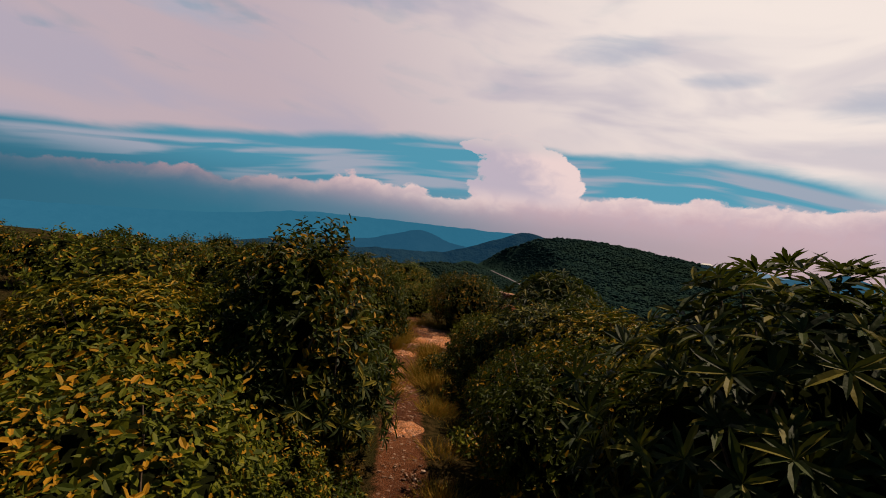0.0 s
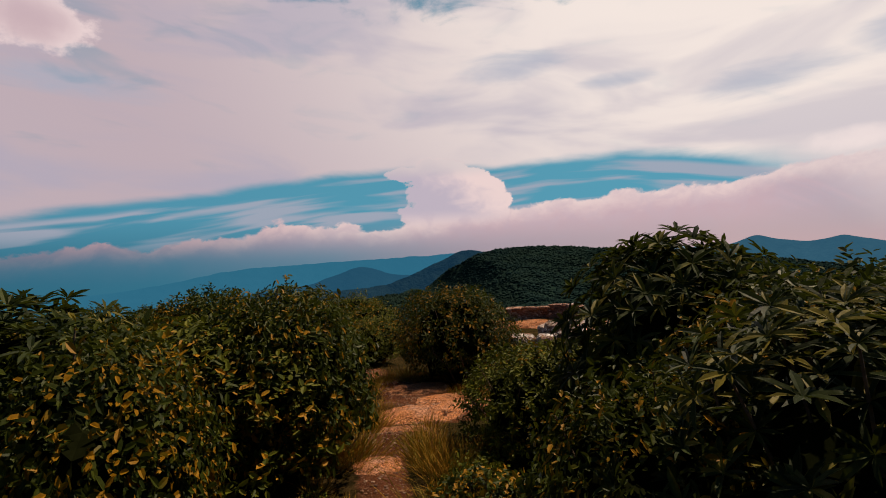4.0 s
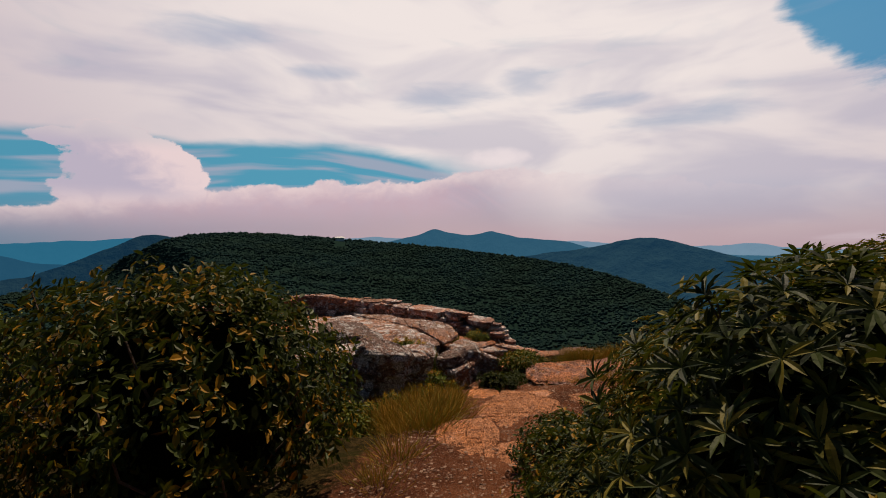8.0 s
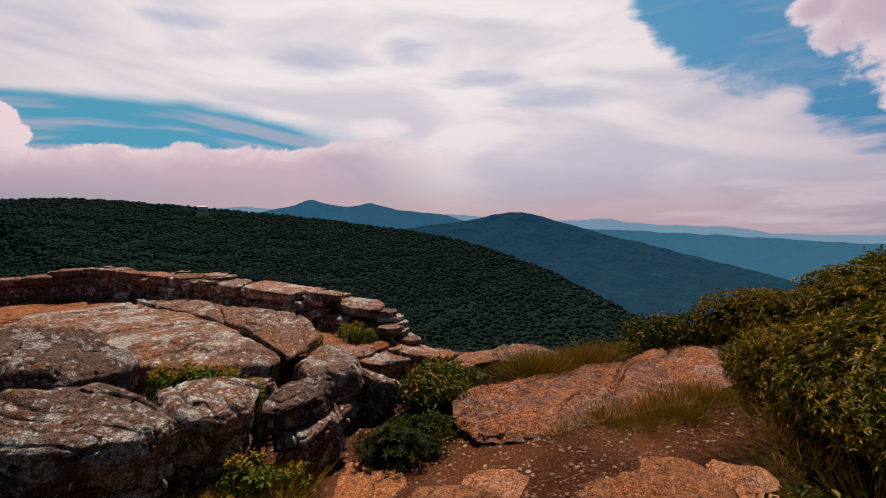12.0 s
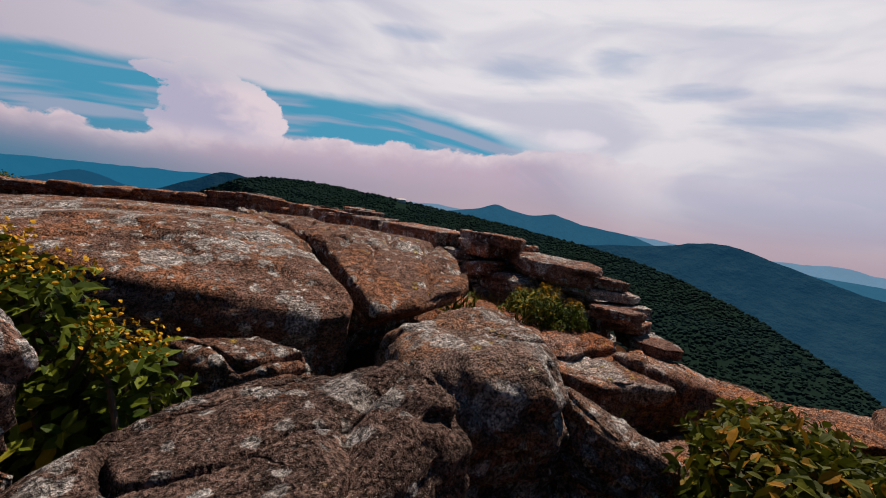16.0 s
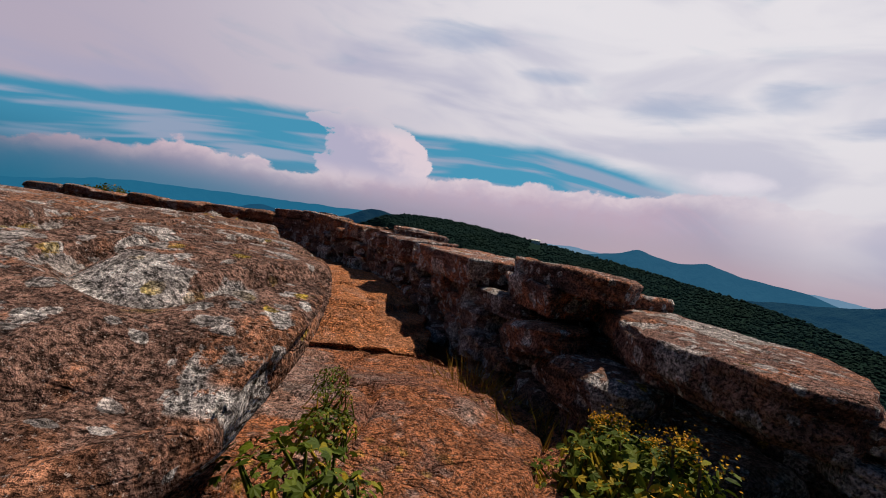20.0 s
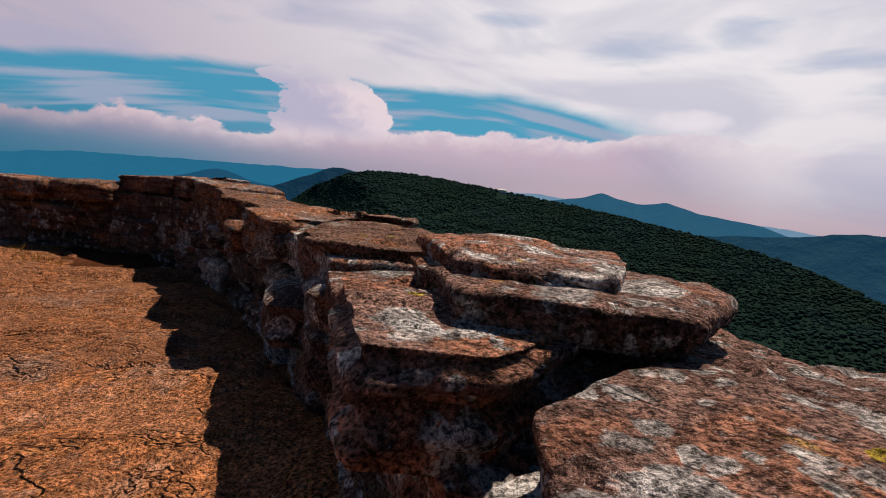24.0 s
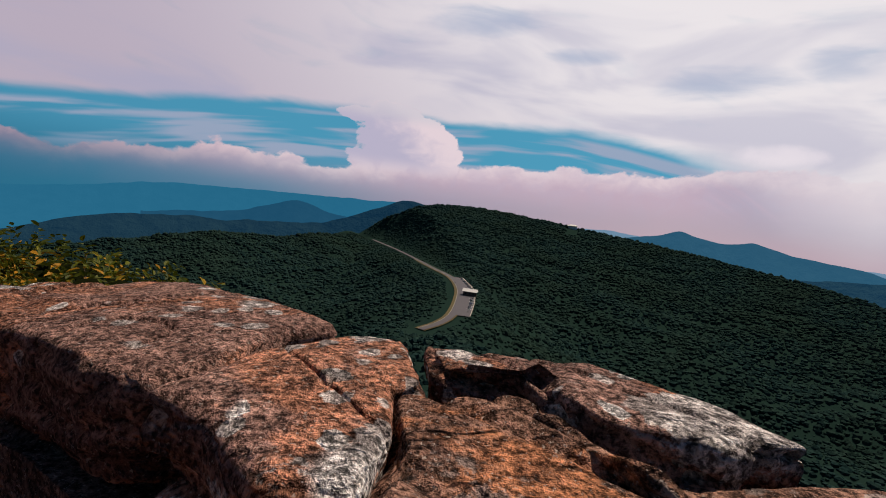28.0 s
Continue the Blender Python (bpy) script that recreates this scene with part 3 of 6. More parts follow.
def land(x, y):
    x, y = np.asarray(x, float), np.asarray(y, float)
    wsum, hsum = 0.0, 0.0
    for hx, hy, hz in HEIGHTS:
        k = 1.0 / ((x - hx) ** 2 + (y - hy) ** 2 + 0.6) ** 1.6
        wsum, hsum = wsum + k, hsum + k * hz
    near = hsum / wsum
    d = outside(x, y)
    drop = np.clip(d, 0, None)
    bear = np.degrees(np.arctan2(x - 7.0, y - 19.0))
    steep = np.interp(bear, [-40, -12, 15], [0.3, 0.42, 2.4])
    near = near - steep * np.clip(drop, 0, 9) - 0.62 * np.clip(drop - 9, 0, None)
    dx, dy = x - EYE[0], y - EYE[1]
    r, a = np.hypot(dx, dy), np.degrees(np.arctan2(dx, dy))

    def hill(table, front, back):
        az_, d_, z_ = zip(*table)
        dist, top = np.interp(a, az_, d_), sum(np.interp(a + k, az_, z_) for k in (-1.6, -0.8, 0, 0.8, 1.6)) / 5
        h = np.where(r < dist, top - front * (dist - r), top - back * (r - dist))
        return np.where((a < az_[0]) | (a > az_[-1]), -500.0, h)

    main = hill(CREST, 0.25, 0.4)
    left = hill(LEFT_HILL, 0.24, 0.3)
    spine = np.full(np.shape(x), -500.0)
    for (ax, ay, az_), (bx, by, bz) in zip(SPINE, SPINE[1:]):
        ex, ey = bx - ax, by - ay
        u = np.clip(((x - ax) * ex + (y - ay) * ey) / (ex * ex + ey * ey), 0, 1)
        q = np.hypot(x - ax - u * ex, y - ay - u * ey)
        spine = np.maximum(spine, az_ + u * (bz - az_) - 0.42 * np.clip(q - 12, 0, None))
    base = np.interp(r, [0, 300, 900, 1300, 5000], [-230, -230, -330, -450, -470])
    far = np.maximum(np.maximum(main, left), np.maximum(spine, base))
    rough = 4.0 * np.sin(x * 0.055 + 2.0 * np.sin(y * 0.031)) * np.sin(y * 0.047 + 1.0) + 6.0 * np.sin(x * 0.021 + 1.3 * np.sin(y * 0.017)) * np.cos(y * 0.019 + np.sin(x * 0.013))
    road_d = away(x, y, [(p[0], p[1]) for p in ROAD])
    crest_d = np.interp(a, [c[0] for c in CREST], [c[1] for c in CREST]) - r
    far = far + rough * np.clip((road_d - 14) / 40, 0, 1) * np.interp(crest_d, [0, 120, 400], [0.15, 0.5, 1.0])
    best, level = np.full(np.shape(x), 1e9), np.zeros(np.shape(x))
    for (ax, ay, az_), (bx, by, bz) in zip(ROAD[2:], ROAD[3:]):
        ex, ey = bx - ax, by - ay
        u = np.clip(((x - ax) * ex + (y - ay) * ey) / (ex * ex + ey * ey), 0, 1)
        q = np.hypot(x - ax - u * ex, y - ay - u * ey)
        level = np.where(q < best, az_ + u * (bz - az_), level)
        best = np.minimum(best, q)
    cut = np.clip((best - np.interp(r, [700, 1000], [24, 12])) / np.interp(r, [700, 1000], [30, 75]), 0, 1)
    far = level * (1 - cut) + far * cut
    z = np.where(d > 0, np.maximum(near, np.where(r > 20, far, near)), near)
    small = 0.05 * np.sin(x * 2.1 + 0.7 * np.sin(y * 1.7)) * np.sin(y * 1.9 + 1.0) + 0.02 * np.sin(x * 6.3 + y * 2.0) * np.sin(y * 7.1 - x)
    return z + small * (r < 60)


def bare_ground(x, y):
    b = np.clip(1.4 - away(x, y, TRAIL) / 0.22, 0, 1)
    b = np.maximum(b, np.clip(1.4 - away(x, y, SIDE[:3]) / 0.55, 0, 1))
    b = np.maximum(b, np.clip(1.4 - away(x, y, [(-0.35, 9.4), (-0.1, 10.8), (0.9, 11.1), (1.6, 11.6)]) / 0.6, 0, 1))
    b = np.maximum(b, np.clip(1.4 - away(x, y, SIDE[2:]) / 1.0, 0, 1))
    b = np.maximum(b, np.clip(1.3 - away(x, y, LOOP) / 0.5, 0, 1))
    b = np.maximum(b, np.clip(1.5 - away(x, y, [(6.3, 15.2), (7.4, 15.5), (8.6, 14.7)]) / 0.7, 0, 1))
    return np.maximum(b, np.clip(1.5 - away(x, y, INNER) / 1.3, 0, 1))


def build_ground():
    cx, cy = 4.5, 14.0
    radii = [0.0] + list(np.arange(0.12, 4, 0.12))
    while radii[-1] < 4700:
        radii.append(radii[-1] * 1.026)
    radii = np.array(radii[1:])
    ang = np.radians(np.arange(0, 360, 0.75))
    R, A = np.meshgrid(radii, ang, indexing="ij")
    X, Y = cx + R * np.sin(A), cy + R * np.cos(A)
    Z = land(X, Y)
    verts = np.stack([X, Y, Z], -1).reshape(-1, 3)
    nr, na = R.shape
    i, j = np.meshgrid(np.arange(nr - 1), np.arange(na), indexing="ij")
    j2 = (j + 1) % na
    faces = np.stack([i * na + j, i * na + j2, (i + 1) * na + j2, (i + 1) * na + j], -1).reshape(-1, 4)[:, ::-1]
    verts = np.vstack([verts, [cx, cy, float(land(cx, cy))]])
    fl = faces.tolist() + [[len(verts) - 1, k, (k + 1) % na][::-1] for k in range(na)]
    ob = mesh_object("ground", verts, fl, M_GROUND, smooth=True)
    for name, values in (("bare", bare_ground(verts[:, 0], verts[:, 1])), ("far", np.maximum(np.clip((np.hypot(verts[:, 0] - cx, verts[:, 1] - cy) - 22) / 20, 0, 1), np.clip((outside(verts[:, 0], verts[:, 1]) - 0.8) / 1.5, 0, 1)))):
        at = ob.data.attributes.new(name, "FLOAT", "POINT")
        at.data.foreach_set("value", values.astype(np.float32))
    tagged(ob, "reddish stony summit ground with a worn trail, falling to wooded valleys", "ground", kind="structure")


build_ground()


# ---------------------------------------------------------------- far ridges
def ridge(dist, points, base, haze_glow, seed, depth=700.0, rough=0.12):
    """A mountain ridge whose skyline goes through (bearing, elevation) points as seen from the look-out."""
    a = np.arange(points[0][0], points[-1][0] + 0.01, 0.25)
    pa, pe = zip(*points)
    e = np.interp(a, pa, pe)
    e = np.convolve(np.pad(e, 2, "edge"), [0.1, 0.2, 0.4, 0.2, 0.1], "valid")
    e = e + rough * np.array([fractal((q * 0.5, seed, 0.3), 1.0, 5) for q in a])
    top = -2.2 + dist * np.tan(np.radians(e))
    rows = []
    for k in range(7):
        f = k / 6
        wav = np.array([fractal((q * 0.16, seed + 5, f * 2), 1.0, 3) for q in a])
        d = dist - depth * f + 160 * f * wav
        z = top - (top + 460) * f ** 0.85 + 60 * f * (1 - f) * wav
        rows.append(np.stack([EYE[0] + d * np.sin(np.radians(a)), EYE[1] + d * np.cos(np.radians(a)), z], -1))
    verts, m = np.concatenate(rows), len(a)
    faces = [[k * m + i, k * m + i + 1, (k + 1) * m + i + 1, (k + 1) * m + i] for k in range(6) for i in range(m - 1)]
    ob = mesh_object("backdrop_ridge", verts, faces, ridge_material("haze_glow_ridge", base, haze_glow, 1.0 if dist < 2500 else 0.3), smooth=True)
    tagged(ob, "hazy blue wooded mountain ridge in the distance", "mountain ridge", kind="structure")


ALL_ROUND = [(a, -1.6 + 0.8 * math.sin(a * 0.07) + 0.5 * math.sin(a * 0.19)) for a in range(105, 301, 5)]
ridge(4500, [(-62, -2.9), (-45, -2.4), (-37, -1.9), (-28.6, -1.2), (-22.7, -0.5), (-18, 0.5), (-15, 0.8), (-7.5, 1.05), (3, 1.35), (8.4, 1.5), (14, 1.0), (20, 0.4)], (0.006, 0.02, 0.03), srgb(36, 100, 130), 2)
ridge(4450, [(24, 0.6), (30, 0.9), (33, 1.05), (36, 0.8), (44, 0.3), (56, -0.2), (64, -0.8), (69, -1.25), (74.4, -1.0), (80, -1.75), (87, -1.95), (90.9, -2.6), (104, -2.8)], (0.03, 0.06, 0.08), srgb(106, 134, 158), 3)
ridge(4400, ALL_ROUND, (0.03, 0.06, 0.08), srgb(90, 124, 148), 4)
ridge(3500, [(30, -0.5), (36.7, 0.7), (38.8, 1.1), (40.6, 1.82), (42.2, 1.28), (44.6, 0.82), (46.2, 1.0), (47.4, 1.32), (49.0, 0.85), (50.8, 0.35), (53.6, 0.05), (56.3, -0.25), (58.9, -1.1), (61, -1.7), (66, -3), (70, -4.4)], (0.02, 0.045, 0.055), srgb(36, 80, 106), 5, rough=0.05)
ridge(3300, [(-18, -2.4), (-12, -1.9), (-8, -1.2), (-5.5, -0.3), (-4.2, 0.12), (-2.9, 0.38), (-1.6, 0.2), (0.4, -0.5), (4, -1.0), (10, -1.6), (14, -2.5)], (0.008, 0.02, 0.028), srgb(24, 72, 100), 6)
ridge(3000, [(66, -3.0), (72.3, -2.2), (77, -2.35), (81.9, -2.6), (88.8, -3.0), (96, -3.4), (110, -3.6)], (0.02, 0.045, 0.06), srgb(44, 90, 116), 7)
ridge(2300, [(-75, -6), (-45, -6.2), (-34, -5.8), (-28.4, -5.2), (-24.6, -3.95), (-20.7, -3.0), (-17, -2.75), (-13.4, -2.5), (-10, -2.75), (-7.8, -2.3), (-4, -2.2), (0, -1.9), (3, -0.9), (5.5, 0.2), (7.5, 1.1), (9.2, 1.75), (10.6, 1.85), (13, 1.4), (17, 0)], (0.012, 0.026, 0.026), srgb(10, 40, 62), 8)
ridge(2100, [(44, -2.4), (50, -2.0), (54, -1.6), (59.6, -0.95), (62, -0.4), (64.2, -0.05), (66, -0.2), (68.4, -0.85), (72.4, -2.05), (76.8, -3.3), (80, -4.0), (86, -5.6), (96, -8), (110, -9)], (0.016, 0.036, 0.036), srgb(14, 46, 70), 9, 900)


# ---------------------------------------------------------------- forest on the near mountain
def ball(level):
    bm = bmesh.new()
    bmesh.ops.create_icosphere(bm, subdivisions=level, radius=1.0)
    v = np.array([x.co[:] for x in bm.verts])
    f = np.array([[q.index for q in p.verts] for p in bm.faces])
    bm.free()
    return v, f


BROW = max(range(900, 1260, 6), key=lambda q: (float(land(*bearing(29.4, q))) + 1.0) / q) - 12
HOUSE = (*bearing(29.4, BROW), BROW)


def build_forest():
    rng = np.random.default_rng(7)
    vs, fs, count = [], [], 0
    road = [(p[0], p[1]) for p in ROAD]
    for lo, hi, n, level in ((30, 120, 900, 2), (120, 330, 6500, 2), (330, 1500, 110000, 1)):
        a = rng.uniform(-34, 80, n)
        r = np.sqrt(rng.uniform(lo * lo, hi * hi, n))
        x, y = EYE[0] + r * np.sin(np.radians(a)), EYE[1] + r * np.cos(np.radians(a))
        dist = np.interp(a, [c[0] for c in CREST], [c[1] for c in CREST])
        keep = (np.hypot(x - HOUSE[0], y - HOUSE[1]) > 16) & ((np.abs(a - 29.4) > 0.75) | (r < HOUSE[2] - 70) | (r > HOUSE[2])) & (r < dist + 20) & (away(x, y, road) > np.where(r > 850, 5.5, 13)) & (outside(x, y) > 14)
        x, y, r = x[keep], y[keep], r[keep]
        z = land(x, y)
        s = (1.3 + 2.9 * rng.uniform(0, 1, len(x)) ** 1.6) * np.interp(r, [30, 130, 400, 1300], [0.4, 0.62, 0.8, 1.05]) * np.interp(away(x, y, road), [12, 60], [0.5, 1.0])
        v, f = ball(level)
        f = f[v[f].mean(1)[:, 2] > -0.45]
        lump = 1 + rng.uniform(-0.3, 0.3, (len(x), len(v), 1))
        sc = np.stack([s * rng.uniform(1.0, 1.35, len(x)), s * rng.uniform(1.0, 1.35, len(x)), s * rng.uniform(0.7, 1.15, len(x))], -1)
        pts = v[None] * lump * sc[:, None] + np.stack([x, y, z + s * 0.15], -1)[:, None]
        vs.append(pts.reshape(-1, 3))
        fs.append((f[None] + (np.arange(len(x)) * len(v))[:, None, None] + count).reshape(-1, 3))
        count += len(x) * len(v)
    ob = mesh_object("forest", np.concatenate(vs), np.concatenate(fs), M_FOREST)
    tagged(ob, "dense dark green broadleaf forest covering the mountain slopes", "forest", kind="stuff")


build_forest()


# ---------------------------------------------------------------- rocks
def unit(v):
    return v / (np.linalg.norm(v, axis=-1, keepdims=True) + 1e-9)


def slab_mesh(size, seed, around=64, rings=14, uneven=0.5, dome=0.0, terrace=0.0, sides=5):
    """A flat broken stone: irregular outline, uneven top with plates, layered and chipped sides. Its highest point is near z = 0."""
    a, b_, th = size[0] / 2, size[1] / 2, size[2]
    rng = np.random.default_rng(seed)
    ang = np.linspace(0, 2 * math.pi, around, endpoint=False)
    so = Vector((seed * 5.1, seed * 2.3, seed * 0.7))
    corners = np.sort(rng.uniform(0, 2 * math.pi, 7))
    push = rng.uniform(-0.09, 0.07, 7)
    out = []
    for t in ang:
        c, s_ = abs(math.cos(t)), abs(math.sin(t))
        r = 1.0 / (c ** 5 + s_ ** 5) ** 0.2
        r *= 1 + float(np.interp(t, corners, push, period=2 * math.pi)) + 0.05 * noise.noise(Vector((math.cos(t) * 2.2, math.sin(t) * 2.2, seed))) + 0.022 * noise.noise(Vector((math.cos(t) * 8, math.sin(t) * 8, seed + 3)))
        out.append((math.cos(t) * r * a, math.sin(t) * r * b_))
    out = np.array(out)
    unit = min(a, b_)
    verts, rows = [(0.0, 0.0, 0.0)], []

    def height(x, y, u):
        q = Vector((x, y, 0))
        z = uneven * (0.05 * unit * noise.noise(q * (1.3 / unit) + so) + 0.025 * unit * fractal(q + so, 4.0 / unit, 3))
        if terrace:
            k = noise.noise(q * (1.1 / unit) + so * 1.7) * 2.6 + 0.5 * noise.noise(q * (4.0 / unit) + so)
            f_ = k - math.floor(k)
            z += terrace * (math.floor(k) + min(1.0, f_ * 5.0)) * 0.5
        return z - dome * u * u - th * 0.16 * max(0.0, (u - 0.9) / 0.1) ** 2

    for i in range(1, rings + 1):
        u = (i / rings) ** 0.8
        rows.append([(x * u, y * u, height(x * u, y * u, u)) for x, y in out])
    edge = rows[-1]
    for k in range(1, sides + 1):
        f_ = k / sides
        ring = []
        for (x, y), e in zip(out, edge):
            ledge = noise.noise(Vector((x * 1.2 / unit, y * 1.2 / unit, f_ * 3.3 + seed)))
            g_ = 1 - 0.07 * f_ + (0.07 if ledge > 0.05 else -0.05) * (1 if k < sides else 0) + 0.02 * noise.noise(Vector((x * 9, y * 9, f_ * 5)))
            ring.append((x * g_, y * g_, e[2] - th * (0.06 + 0.94 * f_)))
        rows.append(ring)
    for ring in rows:
        verts += ring
    n_ = around
    faces = [[0, 1 + j, 1 + (j + 1) % n_] for j in range(n_)]
    for i in range(len(rows) - 1):
        o = 1 + i * n_
        faces += [[o + j, o + n_ + j, o + n_ + (j + 1) % n_, o + (j + 1) % n_] for j in range(n_)]
    last = 1 + (len(rows) - 1) * n_
    faces.append([last + j for j in range(n_)][::-1])
    return np.array(verts), faces


def hash3(i, j, k, seed):
    h = (i * 374761393 + j * 668265263 + k * 2147483647 + seed * 974711) & 0xFFFFFFFF
    h = ((h ^ (h >> 13)) * 1274126177) & 0xFFFFFFFF
    return ((h ^ (h >> 16)) & 0xFFFFFF) / float(0x800000) - 1.0


def waves(P, seed=0):
    """Smooth value noise of points, about -1 to 1."""
    base = np.floor(P).astype(np.int64)
    t = P - base
    t = t * t * t * (t * (t * 6 - 15) + 10)
    out = 0.0
    for dx in (0, 1):
        for dy in (0, 1):
            for dz in (0, 1):
                w_ = (t[:, 0] if dx else 1 - t[:, 0]) * (t[:, 1] if dy else 1 - t[:, 1]) * (t[:, 2] if dz else 1 - t[:, 2])
                out = out + w_ * hash3(base[:, 0] + dx, base[:, 1] + dy, base[:, 2] + dz, seed)
    return out


def rough_waves(P, scale, seed, octaves=4):
    out, amp = 0.0, 1.0
    for k in range(octaves):
        out = out + amp * waves(P * scale + 17.3 * k, seed + k)
        amp, scale = amp * 0.5, scale * 2.07
    return out / 1.8


def quad_normals(P, faces):
    n_ = np.zeros_like(P)
    tri = np.array([f[:3] for f in faces])
    c = np.cross(P[tri[:, 1]] - P[tri[:, 0]], P[tri[:, 2]] - P[tri[:, 0]])
    for k in range(3):
        np.add.at(n_, tri[:, k], c)
    return unit(n_)


def flag_mesh(outline, th, seed, around=110, rings=24, relief=0.5, dome=0.0, terrace=0.012, sides=6, cracks=0.012, fall=None, brow=0.02, batter=0.1, layer=0.045, slope=(0.0, 0.0)):
    """A broken stone with the given outline in plan: layered and chipped, with plates and cracks on top, rounded at its brow. Its top is near z = 0."""
    pts = np.array(outline, float)
    c = pts.mean(0)
    pts = pts - c
    loop = np.vstack([pts, pts[:1]])
    if np.dot(loop[:-1, 0], loop[1:, 1]) < np.dot(loop[1:, 0], loop[:-1, 1]):
        loop = loop[::-1]
    at = np.concatenate([[0], np.cumsum(np.hypot(*np.diff(loop, axis=0).T))])
    s_ = np.linspace(0, at[-1], around, endpoint=False)
    rim = np.stack([np.interp(s_, at, loop[:, 0]), np.interp(s_, at, loop[:, 1]), np.zeros(around)], -1)
    for _ in range(max(1, around // 70)):
        rim = (np.roll(rim, 1, 0) + 2 * rim + np.roll(rim, -1, 0)) / 4
    size = math.sqrt(0.5 * abs(np.dot(loop[:-1, 0], loop[1:, 1]) - np.dot(loop[1:, 0], loop[:-1, 1]))) / 2
    away_ = rim / (np.linalg.norm(rim, axis=1, keepdims=True) + 1e-9)
    rim = rim + away_ * (0.05 * size * rough_waves(rim, 2.2 / size, seed, 4))[:, None]
    reach = np.linalg.norm(rim, axis=1)
    rows = []
    for i in range(1, rings + 1):
        u = (i / rings) ** 0.72
        p = rim * u
        inward = np.clip(1 - (reach * (1 - u)) / brow, 0, 1)
        p[:, 2] = -dome * u * u - brow * (1 - np.sqrt(np.clip(1 - inward ** 2, 0, 1)))
        rows.append(p)
    for k in range(1, sides + 1):
        d = k / sides
        p = rim * (1 - batter * d)
        p[:, 2] = -dome - brow - (th - brow) * d
        rows.append(p)
    P = np.vstack([[0, 0, 0]] + rows)
    faces = [[0, 1 + j, 1 + (j + 1) % around] for j in range(around)]
    for i in range(len(rows) - 1):
        o = 1 + i * around
        faces += [[o + j, o + around + j, o + around + (j + 1) % around, o + (j + 1) % around] for j in range(around)]
    last = 1 + (len(rows) - 1) * around
    faces.append([last + j for j in range(around)][::-1])
    N = quad_normals(P, faces)
    flank = 1 - np.clip(np.abs(N[:, 2]), 0, 1)
    rng = np.random.default_rng(seed)
    # big swells, then layers that dip a little, chips, joints and grain
    Q = P + np.array([seed * 3.7, seed * 1.3, seed * 0.9])
    move = relief * (0.07 * size * waves(Q * (1.2 / size), seed) + 0.03 * min(size, 0.5) * rough_waves(Q, 5.0 / min(size, 0.5), seed + 9))
    dip = unit(np.array([rng.normal() * 0.16, rng.normal() * 0.16, 1.0]))
    q = (P @ dip) / layer + 0.9 * waves(Q * 2.3, seed + 21) + 0.35 * waves(Q * 9.0, seed + 22)
    k = np.floor(q).astype(np.int64)
    fr = q - k
    zero = np.zeros_like(k)
    r0, r1 = hash3(k, zero, zero, seed), hash3(k + 1, zero, zero, seed)
    tread = r0 + (r1 - r0) * np.clip((fr - 0.82) / 0.18, 0, 1)
    move = move + tread * (flank * min(0.024, th * 0.12) + (1 - flank) * terrace * 0.5)
    move = move - 0.014 * flank * np.exp(-(np.minimum(fr, 1 - fr) / 0.08) ** 2)
    move = move - relief * 0.02 * np.clip(waves(Q * 7.0, seed + 31) - 0.25, 0, 1) * (0.4 + flank)
    turn = rng.uniform(0, math.pi)
    J = np.stack([Q[:, 0] * math.cos(turn) + Q[:, 1] * math.sin(turn), (Q[:, 1] * math.cos(turn) - Q[:, 0] * math.sin(turn)) * 0.35, Q[:, 2] * 0.4], -1)
    for f_ in (1.1 / max(size, 0.35), 2.7 / max(size, 0.35)):
        move = move - cracks * np.clip(1 - np.abs(waves(J * f_ + 4.1, seed + 41)) / 0.05, 0, 1)
    move = move + 0.004 * relief * rough_waves(Q, 40.0, seed + 51, 2)
    P = P + N * move[:, None]
    P[:, 2] += slope[0] * P[:, 0] + slope[1] * P[:, 1]
    if fall:
        top_ = np.arange(len(P)) <= rings * around + around * sides
        P[top_, 2] -= fall[1] * np.maximum(0.0, fall[0] - (P[top_, 1] + c[1]) + 0.05 * waves(Q[top_] * 2.0, seed + 61))
    return P, faces, c


def flagstone(name, outline, top, th, seed, mat, lean=(0, 0), parent=None, **shape_):
    """A stone of known outline, its upper side at the height top."""
    v, f, c = flag_mesh(outline, th, seed, **shape_)
    ob = mesh_object(name, v, f, mat, parent, smooth=True)
    ob.matrix_world = pose(c[0], c[1], top, lean[0], lean[1], 0)
    return ob


